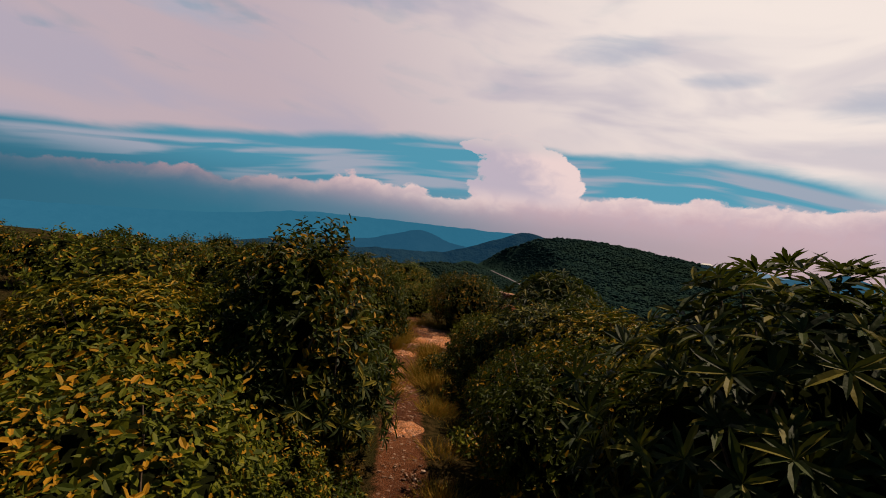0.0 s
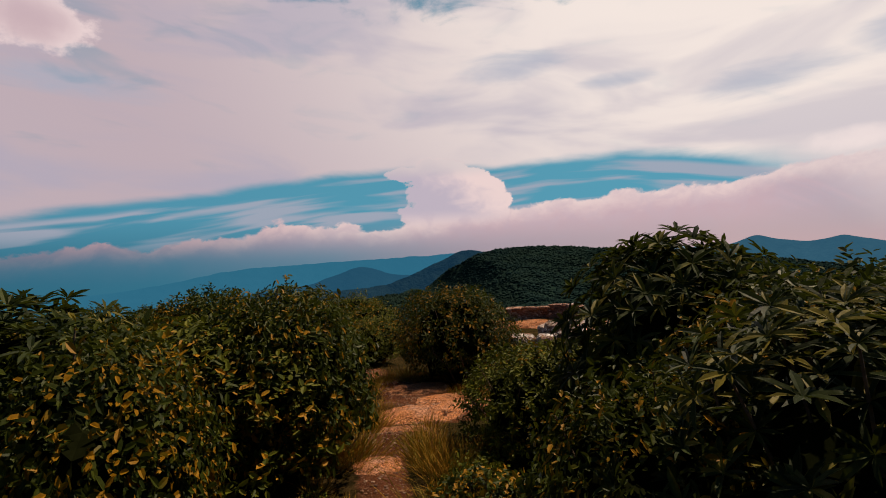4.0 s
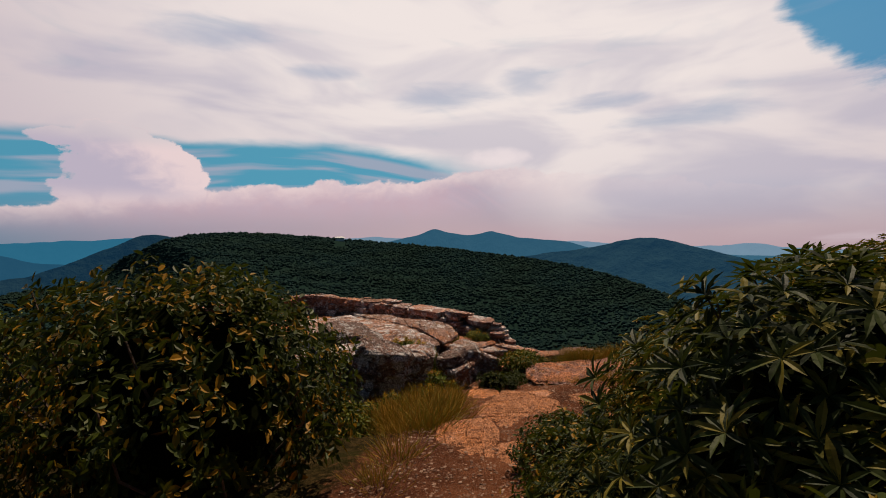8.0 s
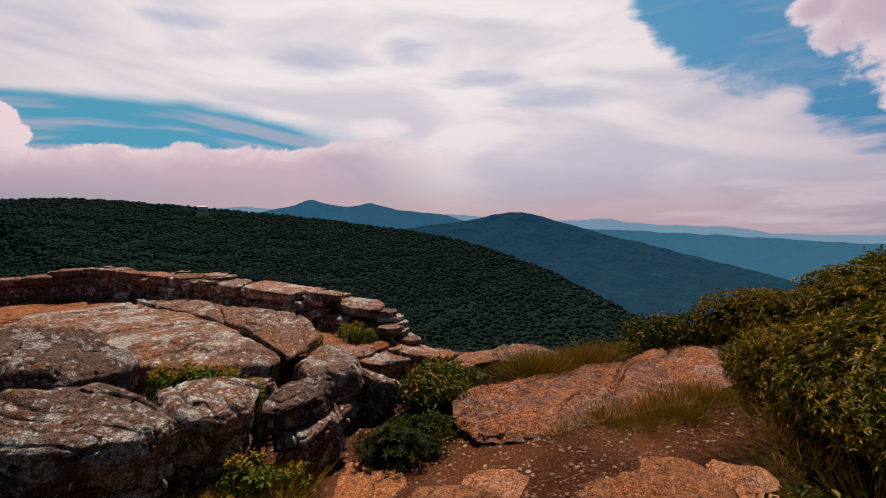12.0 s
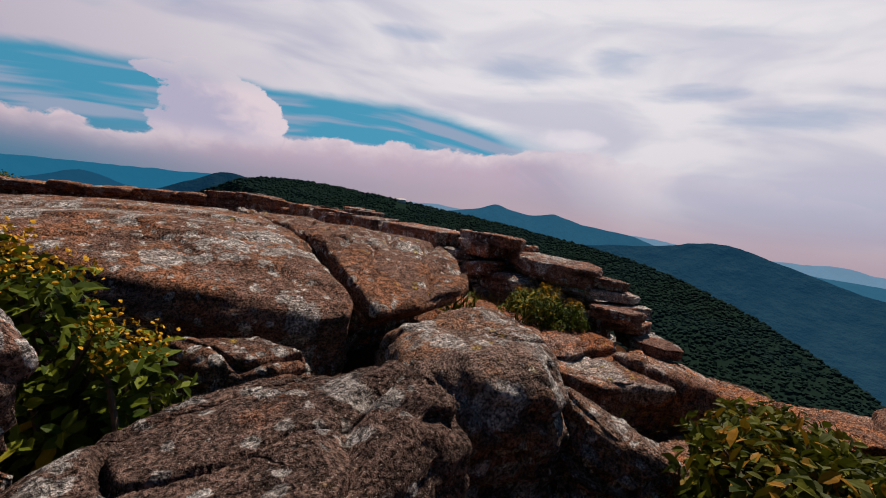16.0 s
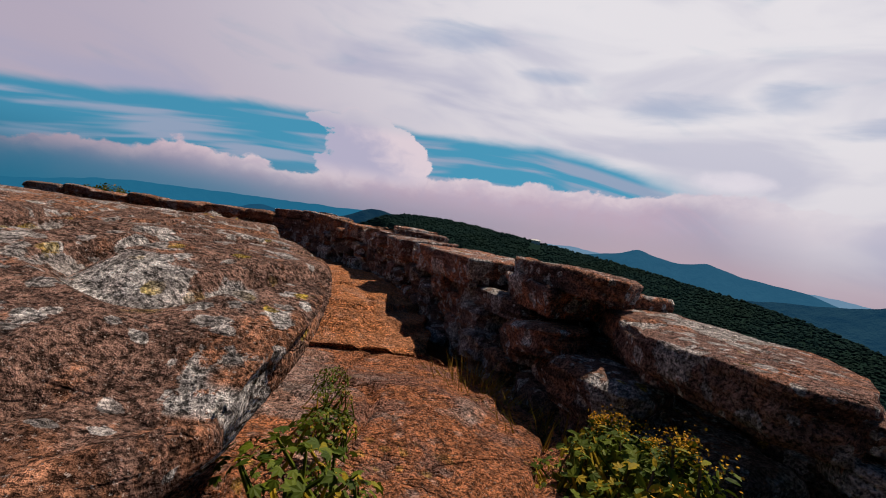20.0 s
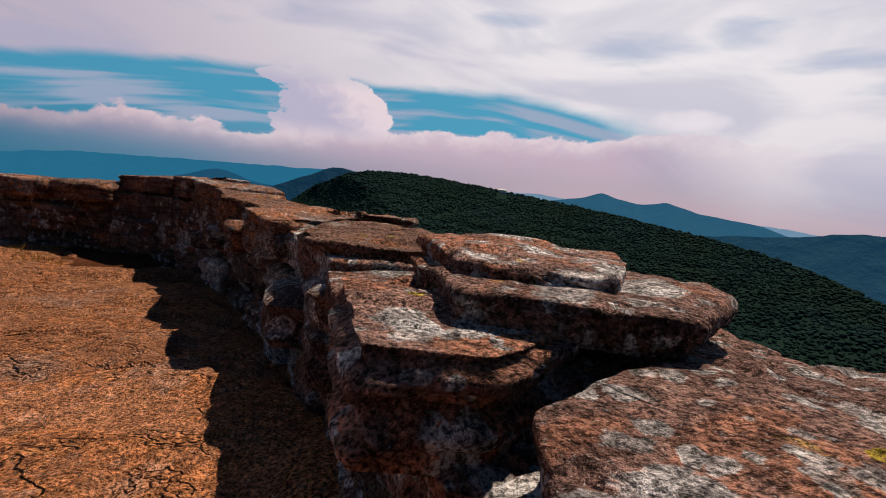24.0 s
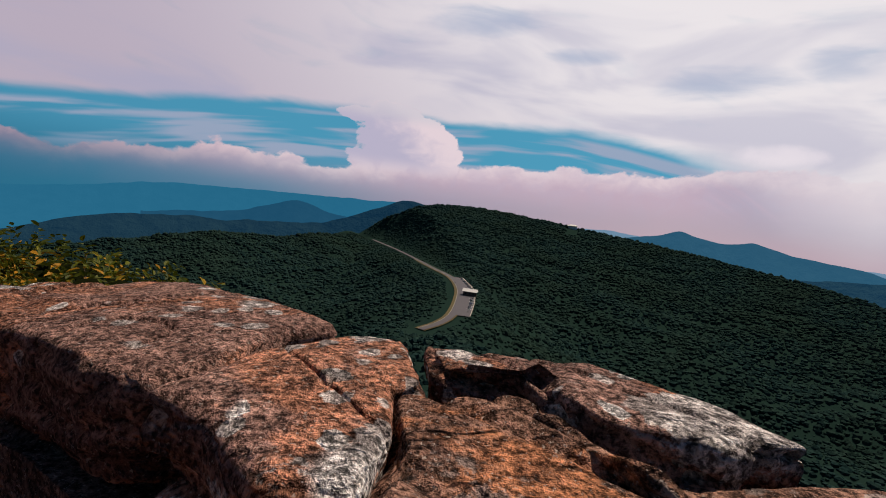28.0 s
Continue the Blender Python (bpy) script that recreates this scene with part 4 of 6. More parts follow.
GREY = "grey lichened gneiss boulder, layered and cracked, on the outcrop"
ROCKS = "boulders of the outcrop"
for outline, top, th, seed, lean, words, extra in (
        ([(6.44, 15.88), (6.56, 16.04), (6.66, 16.4), (6.7, 16.75), (6.62, 17.6), (6.5, 18.6), (6.1, 19.2), (6.03, 18.0), (6.0, 16.9), (5.93, 16.3), (5.87, 15.7), (6.15, 15.76)], -2.41, 0.13, 3, (0.3, 0.8), "broad brown bedrock slab crusted with grey and yellow lichen", dict(fall=(16.5, 0.2), around=420, rings=84, brow=0.035, batter=0.12)),
        ([(5.83, 15.68), (5.9, 16.3), (5.97, 16.9), (6.0, 18.0), (6.02, 19.3), (5.0, 19.5), (4.3, 18.6), (4.2, 17.2), (4.62, 16.3), (5.2, 15.86), (5.6, 15.66)], -2.415, 0.62, 5, (0, 0), "wide cracked bedrock slab with grey lichen on its steep face", dict(fall=(16.45, 0.2), around=420, rings=84, brow=0.09, batter=0.06)),
        ([(6.46, 16.3), (6.5, 17.6), (6.35, 18.8), (6.02, 18.9), (6.02, 16.2)], -2.54, 0.5, 7, (0, 0), "dark undercut bedrock beneath the broad slab", dict(around=120, rings=10))):
    tagged(flagstone("rock_slab", outline, top, th, seed, M_BED, lean, relief=0.4, dome=0.03, terrace=0.03, sides=16, cracks=0.035, **extra), words, "rock", ROCKS)
STRIPED = "tilted slab of striated dark grey gneiss leaning among the boulders"
for outline, top, th, seed, mat, lean, words, extra in (
        ([(5.78, 15.26), (5.92, 15.12), (6.15, 15.08), (6.3, 15.13), (6.43, 15.34), (6.54, 15.66), (6.48, 15.86), (6.2, 15.8), (5.84, 15.64)], -2.63, 0.66, 115, M_GREY, (3, 1), "large rounded grey boulder with pale lichen beneath the slab", dict(brow=0.14, dome=0.03, batter=0.2)),
        ([(5.53, 14.74), (5.53, 14.92), (5.32, 15.02), (5.08, 14.98), (4.98, 14.84), (5.1, 14.68), (5.3, 14.64)], -2.56, 0.42, 111, M_ROCK, (0, -11), STRIPED, dict(layer=0.03, brow=0.04)),
        ([(5.56, 14.62), (5.5, 14.8), (5.2, 14.8), (5.0, 14.72), (5.1, 14.56), (5.4, 14.54)], -2.74, 0.36, 112, M_ROCK, (3, -7), STRIPED, dict(layer=0.03, brow=0.04)),
        ([(5.07, 14.93), (4.98, 15.12), (4.72, 15.24), (4.44, 15.14), (4.36, 14.86), (4.55, 14.66), (4.85, 14.7)], -2.4, 0.62, 116, M_ROCK, (12, 7), "brown boulder spotted with pale lichen, split across its face", dict(brow=0.1)),
        ([(5.3, 15.5), (5.5, 15.4), (5.62, 15.52), (5.5, 15.7), (5.2, 15.72)], -2.68, 0.5, 117, M_ROCK, (6, 0), GREY, dict(brow=0.08)),
        ([(4.38, 14.52), (4.34, 14.86), (4.1, 15.06), (3.7, 15.06), (3.52, 14.8), (3.72, 14.5), (4.1, 14.38)], -2.22, 0.85, 118, M_ROCK, (17, 10), "big wedge of grey-brown gneiss dotted with lichen", dict(brow=0.1)),
        ([(4.75, 15.85), (4.6, 16.35), (4.2, 16.6), (3.8, 16.4), (3.7, 15.9), (4.1, 15.6), (4.5, 15.6)], -2.15, 1.0, 119, M_ROCK, (12, 9), "rugged dark boulder with mossy cracks above the slab", dict(brow=0.14)),
        ([(4.2, 15.3), (4.25, 15.7), (3.8, 15.85), (3.3, 15.6), (3.3, 15.2), (3.8, 15.1)], -2.3, 0.8, 121, M_ROCK, (4, 7), GREY, dict(brow=0.1)),
        ([(3.4, 15.9), (3.5, 16.4), (3.0, 16.6), (2.7, 16.1), (2.9, 15.7)], -2.35, 0.6, 122, M_ROCK, (0, 4), GREY, dict(brow=0.1)),
        ([(6.3, 15.24), (6.42, 15.18), (6.6, 14.98), (6.58, 14.86), (6.46, 14.88), (6.34, 15.04)], -2.86, 0.4, 124, M_GREY, (16, 16), "narrow leaning slab of grey gneiss at the boulder's foot", dict(layer=0.03, brow=0.03)),
        ([(6.9, 15.42), (7.2, 15.3), (7.42, 15.4), (7.36, 15.62), (7.0, 15.66)], -2.9, 0.3, 127, M_WALL, (3, 4), GREY, dict(brow=0.03))):
    tagged(flagstone("boulder", outline, top, th, seed, mat, lean, around=240, rings=46, relief=1.1, terrace=0.02, sides=26, cracks=0.025, **extra), words, "rock", ROCKS)
tagged(flagstone("bedrock_shelf", [(6.1, 13.86), (6.3, 14.2), (6.6, 14.34), (6.95, 14.2), (7.5, 13.92), (8.2, 13.5), (9.1, 13.0), (9.7, 12.5), (9.4, 12.1), (8.6, 12.1), (7.6, 12.5), (6.9, 13.06), (6.3, 13.42)], -2.95, 0.32, 131, M_SHELF, (-0.5, -0.8), around=420, rings=70, relief=0.9, dome=0.0, terrace=0.03, sides=10, cracks=0.03, brow=0.012, batter=0.05), "broad flat shelf of layered reddish rock raised above the trail", "bedrock", "bedrock slabs in the trail")
FLAT = "flat trodden bedrock showing through the orange summit soil"


def flat_rock(x, y, sx, sy, turn, seed, rise=0.035, lean=(0, 0)):
    big = max(sx, sy) > 1.4
    a = np.linspace(0, 2 * math.pi, 13, endpoint=False)
    rng = np.random.default_rng(seed)
    r = rng.uniform(0.86, 1.08, 13) / (np.abs(np.cos(a)) ** 4 + np.abs(np.sin(a)) ** 4) ** 0.25
    v, f, c = flag_mesh(np.stack([r * np.cos(a) * sx / 2, r * np.sin(a) * sy / 2], -1), 0.3, seed, 240 if big else 80, 56 if big else 18, 0.6, 0.045, 0.04 if big else 0.016, 5, 0.03 if big else 0.015)
    ob = mesh_object("bedrock_slab", v, f, M_SHELF if seed in (57,) else M_SLAB, smooth=True)
    ob.matrix_world = pose(x, y, float(land(x, y)) + rise, lean[0], lean[1], turn)
    return tagged(ob, FLAT, "bedrock", "bedrock slabs in the trail")


for args in ((5.9, 12.6, 1.3, 0.7, -30, 33), (5.5, 13.3, 1.0, 0.6, 20, 31, 0.03), (5.2, 14.15, 0.9, 0.55, 30, 35, 0.05), (4.5, 12.95, 2.2, 1.1, 32, 37, 0.03), (3.35, 11.95, 0.9, 0.5, 25, 38, 0.04), (0.05, 11.85, 1.3, 0.8, 10, 39, 0.06), (0.5, 11.15, 1.2, 0.7, 15, 48, 0.04),
             (0.1, 10.45, 1.1, 0.8, -20, 41, 0.07), (0.75, 10.75, 0.8, 0.55, 20, 42, 0.06), (1.5, 11.1, 0.9, 0.6, 35, 44, 0.05), (-0.42, 8.7, 0.5, 0.42, 15, 43), (-0.1, 9.7, 0.6, 0.36, -8, 45), (-0.5, 7.6, 0.42, 0.45, 25, 47), (-0.3, 6.1, 0.42, 0.36, 5, 49), (-0.1, 4.6, 0.4, 0.34, 70, 51), (6.4, 12.05, 0.9, 0.55, 20, 53), (5.35, 12.15, 0.8, 0.5, -30, 55),
             (6.95, 16.7, 1.0, 2.2, 4, 57, 0.07), (6.78, 19.2, 1.75, 3.6, -3, 59, 0.09), (6.2, 21.5, 2.5, 2.6, 4, 61, 0.08), (5.2, 22.6, 2.4, 1.7, 24, 63, 0.08), (-0.5, 13.0, 0.6, 0.45, 0, 65), (3.2, 12.45, 1.5, 0.8, 38, 67, 0.03)):
    flat_rock(*args)
LEDGE = "orange-brown rock ledge at the cliff edge below the wall"
for outline, top, th, seed, lean in (
        ([(6.75, 15.75), (7.3, 15.9), (7.62, 15.72), (7.7, 15.45), (7.2, 15.3), (6.8, 15.4)], -2.89, 0.2, 71, (4, 4)),
        ([(7.2, 15.62), (7.7, 15.86), (8.0, 15.75), (8.14, 15.45), (8.1, 15.2), (7.6, 15.12), (7.25, 15.3)], -2.95, 0.3, 73, (4, 12)),
        ([(6.7, 15.2), (7.3, 15.3), (7.7, 15.1), (7.6, 14.85), (7.0, 14.8), (6.72, 14.95)], -3.12, 0.2, 75, (3, 4)),
        ([(7.5, 15.14), (8.1, 15.22), (8.6, 15.1), (8.75, 14.8), (8.2, 14.66), (7.6, 14.8)], -3.06, 0.4, 77, (0, 7)),
        ([(8.0, 14.75), (8.6, 14.9), (9.1, 14.5), (8.8, 14.1), (8.1, 14.2)], -3.04, 0.4, 78, (2, 4)),
        ([(8.0, 15.6), (8.22, 15.5), (8.32, 15.2), (8.1, 15.1), (7.98, 15.3)], -3.05, 0.4, 79, (0, 16))):
    tagged(flagstone("ledge_rock", outline, top, th, seed, M_WALL if seed % 4 else M_SHELF, lean, around=200, rings=40, relief=1.6, dome=0.03, terrace=0.035, sides=8, cracks=0.03), LEDGE, "rock", "ledges on the cliff edge")


# ---------------------------------------------------------------- dry stone wall
WALL = [(7.76, 16.0), (7.76, 17.5), (7.76, 19.0), (7.74, 20.2), (7.66, 21.0), (7.52, 21.74), (7.3, 22.42), (7.06, 22.96), (6.62, 23.42), (5.7, 23.88), (4.6, 24.34), (2.9, 24.86)]
WALL_TOP = [(0.0, -2.76), (0.5, -2.66), (0.95, -2.54), (1.5, -2.48), (3.0, -2.47), (4.2, -2.42), (5.3, -2.38), (6.6, -2.34), (7.7, -2.35), (8.3, -2.39), (10.5, -2.42), (12.6, -2.48)]


def along(s):
    """Place and heading on the wall's middle line, s metres from its southern end."""
    for (ax, ay), (bx, by) in zip(WALL, WALL[1:]):
        q = math.hypot(bx - ax, by - ay)
        if s <= q or (bx, by) == WALL[-1]:
            u = s / q
            return ax + u * (bx - ax), ay + u * (by - ay), math.degrees(math.atan2(by - ay, bx - ax))
        s -= q


WALL_LONG = sum(math.hypot(b[0] - a[0], b[1] - a[1]) for a, b in zip(WALL, WALL[1:]))


def wall_top(s):
    return float(np.interp(s, *zip(*WALL_TOP)))


def build_wall():
    rng = random.Random(5)
    root = new("stone_wall")
    tagged(root, "low dry-laid wall of flat rusty gneiss stones along the cliff edge", "wall", kind="structure")
    # rubble heart
    bm = bmesh.new()
    prev, s = None, 0.15
    while s < WALL_LONG:
        x, y, h = along(s)
        zt, zb = wall_top(s) - 0.09, float(land(x, y)) - 0.5
        nx, ny = -math.sin(radians(h)), math.cos(radians(h))
        wid = 0.13
        ring = [bm.verts.new((x + nx * k * wid, y + ny * k * wid, z + rng.uniform(-0.02, 0.02))) for k, z in ((1, zb), (1, zt), (-1, zt), (-1, zb))]
        if prev:
            for i in range(4):
                bm.faces.new((prev[i], prev[(i + 1) % 4], ring[(i + 1) % 4], ring[i]))
        else:
            bm.faces.new(ring)
        prev, s = ring, s + 0.2
    bm.faces.new(prev[::-1])
    part("rubble_core", bm, M_ROCK, root)
    protos = []
    for k in range(12):
        v, f = slab_mesh((1, 1, 1), 100 + k, 22, 4, 0.9, 0.08, 0.0, 4)
        me = bpy.data.meshes.new("stone")
        me.from_pydata((v + (0, 0, 0.5)).tolist(), [], f)
        me.materials.append((M_ROCK, M_GREY, M_ROCK, M_CAP)[k % 4])
        protos.append(me)
    count = 0
    for side, limit in ((1, 260), (-1, 70)):
        done, z_course = 0, 0.0
        for course in range(6):
            s = 0.1 + rng.uniform(0, 0.2)
            while s < WALL_LONG - 0.1 and done < limit:
                ln, th = rng.uniform(0.2, 0.46), 0.105
                x, y, h = along(s + ln / 2)
                zt = wall_top(s + ln / 2) - 0.055 - 0.1 * course
                if zt < float(land(x - 0.2, y)) - 0.05:
                    s += ln
                    continue
                dpt = rng.uniform(0.2, 0.3)
                off = side * ((0.29 if s < 4.6 else 0.23 if s < 6.3 else 0.15) - dpt / 2 + 0.012 * course + rng.uniform(-0.07, 0.05))
                ob = new("stone", rng.choice(protos))
                ob.parent = root
                ob.matrix_world = pose(x - math.sin(radians(h)) * off, y + math.cos(radians(h)) * off, zt - th / 2, rng.uniform(-7, 7), rng.uniform(-7, 7), h + rng.uniform(-12, 12) + rng.choice((0, 180))) @ Matrix.Diagonal((ln * rng.uniform(0.86, 1.04), dpt, th * rng.uniform(0.7, 1.15), 1))
                s += ln
                done += 1
    # large cap stones, the known ones first
    def cap(outline, top, th, lean=(0, 0), around=180, rings=36, mat=M_CAP):
        flagstone("cap_stone", outline, top, th, 200 + len(root.children), mat, lean, root, around=max(around, 180), rings=max(rings, 36), relief=0.4, dome=0.004, terrace=0.012, sides=10, cracks=0.009, brow=0.012, layer=0.035, batter=0.06)

    cap([(7.5, 16.2), (7.62, 16.12), (7.95, 16.3), (8.1, 16.6), (8.05, 17.0), (7.7, 17.02), (7.5, 16.6)], -2.5, 0.13, (1, 0))
    cap([(7.46, 17.0), (7.72, 17.04), (8.02, 17.02), (8.06, 17.5), (7.8, 17.62), (7.52, 17.5)], -2.44, 0.12)
    cap([(7.52, 16.85), (7.6, 16.78), (7.8, 16.95), (7.72, 17.62), (7.62, 17.6), (7.48, 17.3)], -2.375, 0.08, (1, 2))
    cap([(7.4, 17.62), (7.76, 17.66), (8.06, 17.55), (8.1, 18.5), (8.17, 18.9), (8.15, 19.15), (7.88, 19.13), (7.63, 19.0), (7.44, 18.78), (7.39, 18.4)], -2.405, 0.15, (0.3, 0.5), 170, 44)
    cap([(7.37, 18.86), (7.46, 18.84), (7.6, 19.02), (7.85, 19.17), (7.98, 19.36), (8.04, 19.62), (7.72, 19.66), (7.48, 19.58), (7.36, 19.3)], -2.39, 0.15, (0.5, -0.5), 220, 60, mat=M_PALECAP)
    cap([(7.36, 19.7), (7.5, 19.66), (7.64, 19.72), (7.7, 19.94), (7.58, 20.06), (7.4, 20.02)], -2.365, 0.14, (2, 1), 200, 44)
    cap([(7.5, 19.78), (7.74, 19.62), (7.95, 19.74), (8.12, 20.0), (7.92, 20.2), (7.56, 20.12)], -2.335, 0.06, (0, 1), 240, 44)
    cap([(7.55, 19.88), (7.72, 19.74), (7.92, 19.92), (8.02, 20.08), (7.8, 20.2), (7.58, 20.16)], -2.305, 0.05, (1, 0), 220, 40)
    cap([(7.62, 19.7), (8.04, 19.66), (8.14, 20.08), (7.6, 20.1)], -2.42, 0.13)
    cap([(7.42, 20.2), (7.45, 20.44), (7.76, 20.44), (7.8, 20.2), (7.75, 20.08), (7.46, 20.02)], -2.425, 0.13)
    cap([(7.78, 20.22), (7.8, 20.5), (8.25, 20.6), (8.3, 20.3), (8.1, 20.12), (7.85, 20.14)], -2.415, 0.14)
    cap([(7.43, 20.5), (7.5, 20.43), (7.65, 20.42), (7.82, 20.48), (8.08, 20.53), (8.2, 20.62), (8.33, 20.9), (8.0, 20.95), (7.94, 21.04), (7.79, 21.36), (7.53, 21.08), (7.42, 20.85)], -2.37, 0.16, (0, 0.5), 170, 44, mat=M_WALL)
    cap([(7.27, 21.2), (7.34, 20.97), (7.53, 21.1), (7.79, 21.38), (7.96, 21.28), (8.04, 21.42), (7.94, 21.6), (7.7, 21.64), (7.6, 21.77), (7.42, 21.73), (7.31, 21.56), (7.25, 21.44)], -2.35, 0.15, (0, 0), 220, 50, mat=M_WALL)
    cap([(7.16, 21.7), (7.23, 21.6), (7.34, 21.64), (7.42, 21.76), (7.61, 21.79), (7.72, 21.7), (7.86, 21.86), (7.82, 22.14), (7.66, 22.31), (7.5, 22.365), (7.3, 22.345), (7.11, 22.295), (7.14, 22.1)], -2.352, 0.16, (0, 6), 240, 56, mat=M_WALL)
    cap([(7.1, 22.3), (7.16, 22.28), (7.34, 22.32), (7.44, 22.345), (7.5, 22.37), (7.49, 22.45), (7.44, 22.49), (7.2, 22.46), (7.12, 22.4)], -2.322, 0.12, (0, 3), 180, 36)
    cap([(6.96, 22.72), (7.06, 22.48), (7.12, 22.38), (7.2, 22.41), (7.44, 22.47), (7.5, 22.49), (7.49, 22.62), (7.43, 22.77), (7.36, 22.87), (7.22, 22.885), (7.12, 22.93), (7.1, 23.03), (6.99, 23.03), (6.98, 22.94), (6.95, 22.87)], -2.288, 0.13, (2.6, 1.5), 240, 56, mat=M_WALL)
    cap([(7.04, 23.14), (7.13, 23.12), (7.22, 23.09), (7.29, 22.97), (7.3, 22.895), (7.21, 22.9), (7.135, 22.95), (7.105, 23.04), (7.035, 23.06)], -2.258, 0.07, (0, 0), 180, 36)
    cap([(6.81, 23.02), (6.88, 23.14), (6.96, 23.19), (7.025, 23.17), (7.02, 23.05), (6.985, 23.03), (6.97, 22.95), (6.94, 22.885), (6.9, 22.89), (6.86, 22.98)], -2.272, 0.13, (0, -1), 180, 36)
    cap([(6.4, 23.58), (6.5, 23.56), (6.69, 23.58), (6.86, 23.42), (6.95, 23.27), (6.88, 23.23), (6.83, 23.13), (6.78, 23.09), (6.72, 23.13), (6.62, 23.25), (6.5, 23.36), (6.4, 23.46)], -2.292, 0.11, (0.5, -3), 220, 50)
    # bedding stones under the caps
    cap([(7.0, 22.72), (7.12, 22.44), (7.46, 22.54), (7.36, 22.92), (7.24, 23.06), (7.06, 23.12), (6.92, 23.06), (6.94, 22.9)], -2.345, 0.13)
    cap([(6.78, 23.14), (6.9, 22.98), (7.08, 23.1), (7.2, 23.04), (7.1, 23.2), (6.92, 23.26), (6.8, 23.3), (6.55, 23.46), (6.5, 23.4)], -2.36, 0.13)
    cap([(7.2, 21.5), (7.5, 21.5), (7.84, 21.46), (7.78, 22.05), (7.55, 22.42), (7.16, 22.36)], -2.43, 0.12)
    cap([(7.46, 18.3), (8.04, 18.3), (8.06, 19.6), (7.44, 19.6)], -2.455, 0.12)
    cap([(7.45, 20.4), (8.1, 20.4), (8.0, 21.2), (7.6, 21.8), (7.36, 21.6), (7.42, 20.9)], -2.4, 0.12)
    k = 30
    s = 7.86
    while s < WALL_LONG - 0.2:
        k += 1
        ln = rng.uniform(0.42, 0.8)
        x, y, h = along(s + ln / 2)
        wid, th = rng.uniform(0.45, 0.6), rng.uniform(0.1, 0.15)
        v, f = slab_mesh((ln * 1.02, wid, th), 230 + k, 56, 12, 0.7, 0.02, 0.008, 4)
        ob = mesh_object("cap_stone", v, f, M_WALL, root, smooth=True)
        ob.matrix_world = pose(x, y, wall_top(s + ln / 2) + rng.uniform(-0.02, 0.02), rng.uniform(-4, 4), rng.uniform(-4, 3), h + rng.uniform(-9, 9))
        s += ln * rng.uniform(0.85, 0.97)
    # flat stones stacked and tumbled at the open end
    for x, y, z, ln, wd, th, turn in ((7.82, 16.2, -2.62, 0.4, 0.3, 0.06, 30), (7.86, 16.14, -2.7, 0.42, 0.32, 0.06, 12), (7.86, 16.05, -2.78, 0.36, 0.28, 0.07, -20), (7.74, 15.95, -2.84, 0.36, 0.28, 0.06, 10), (7.92, 16.02, -2.89, 0.26, 0.22, 0.09, 40), (7.8, 15.82, -2.93, 0.44, 0.3, 0.07, 65), (7.56, 15.9, -2.76, 0.34, 0.28, 0.07, 5)):
        ring = []
        for a in (15, 65, 120, 160, 215, 250, 310):
            u, v = math.cos(radians(a)) * ln * rng.uniform(0.5, 0.62), math.sin(radians(a)) * wd * rng.uniform(0.5, 0.62)
            ring.append((x + u * math.cos(radians(turn)) - v * math.sin(radians(turn)), y + u * math.sin(radians(turn)) + v * math.cos(radians(turn))))
        cap(ring, z + th, th, (rng.uniform(-4, 4), rng.uniform(-2, 6)))


build_wall()


# ---------------------------------------------------------------- plants
def leaves(base, way, up, length, width, droop=0.12, fold=0.3, fine=False):
    """Vertices and faces of many leaves: folded blades from base along way."""
    n = len(base)
    way = unit(way)
    side = unit(np.cross(way, up))
    nor = np.cross(side, way)
    L, W_ = length[:, None], width[:, None]

    def at(u, sx, lift):
        return base + way * L * u + side * W_ * sx + nor * (lift * W_ - droop * L * u * u)

    if fine:
        rows = [at(0, 0, 0), at(0.3, -0.82, fold), at(0.3, 0, 0), at(0.3, 0.82, fold), at(0.68, -0.9, fold), at(0.68, 0, 0), at(0.68, 0.9, fold), at(1, 0, 0)]
        f = [[0, 2, 1], [0, 3, 2], [1, 2, 5, 4], [2, 3, 6, 5], [4, 5, 7], [5, 6, 7]]
    else:
        rows = [at(0, 0, 0), at(0.3, -0.85, fold), at(0.72, -0.8, fold), at(1, 0, 0), at(0.72, 0.8, fold), at(0.3, 0.85, fold)]
        f = [[0, 3, 2, 1], [0, 5, 4, 3]]
    k = len(rows)
    v = np.stack(rows, 1).reshape(-1, 3)
    start = np.arange(n) * k
    faces = []
    for poly in f:
        faces += (start[:, None] + np.array(poly)).tolist()
    return v, faces


def join(parts_):
    vs, fs, n = [], [], 0
    for v, f in parts_:
        vs.append(v)
        fs += [[i + n for i in p] for p in f]
        n += len(v)
    return np.concatenate(vs), fs


def tube(points, r0, r1, sides=5):
    pts = np.asarray(points, float)
    v, f = [], []
    for i, p in enumerate(pts):
        t = unit(pts[min(i + 1, len(pts) - 1)] - pts[max(i - 1, 0)])
        a = unit(np.cross(t, (0.3, 0.9, 0.2)))
        b_ = np.cross(t, a)
        r = r0 + (r1 - r0) * i / (len(pts) - 1)
        v += [p + r * (math.cos(q) * a + math.sin(q) * b_) for q in np.linspace(0, 2 * math.pi, sides, endpoint=False)]
    for i in range(len(pts) - 1):
        f += [[i * sides + j, i * sides + (j + 1) % sides, (i + 1) * sides + (j + 1) % sides, (i + 1) * sides + j] for j in range(sides)]
    return np.array(v), f


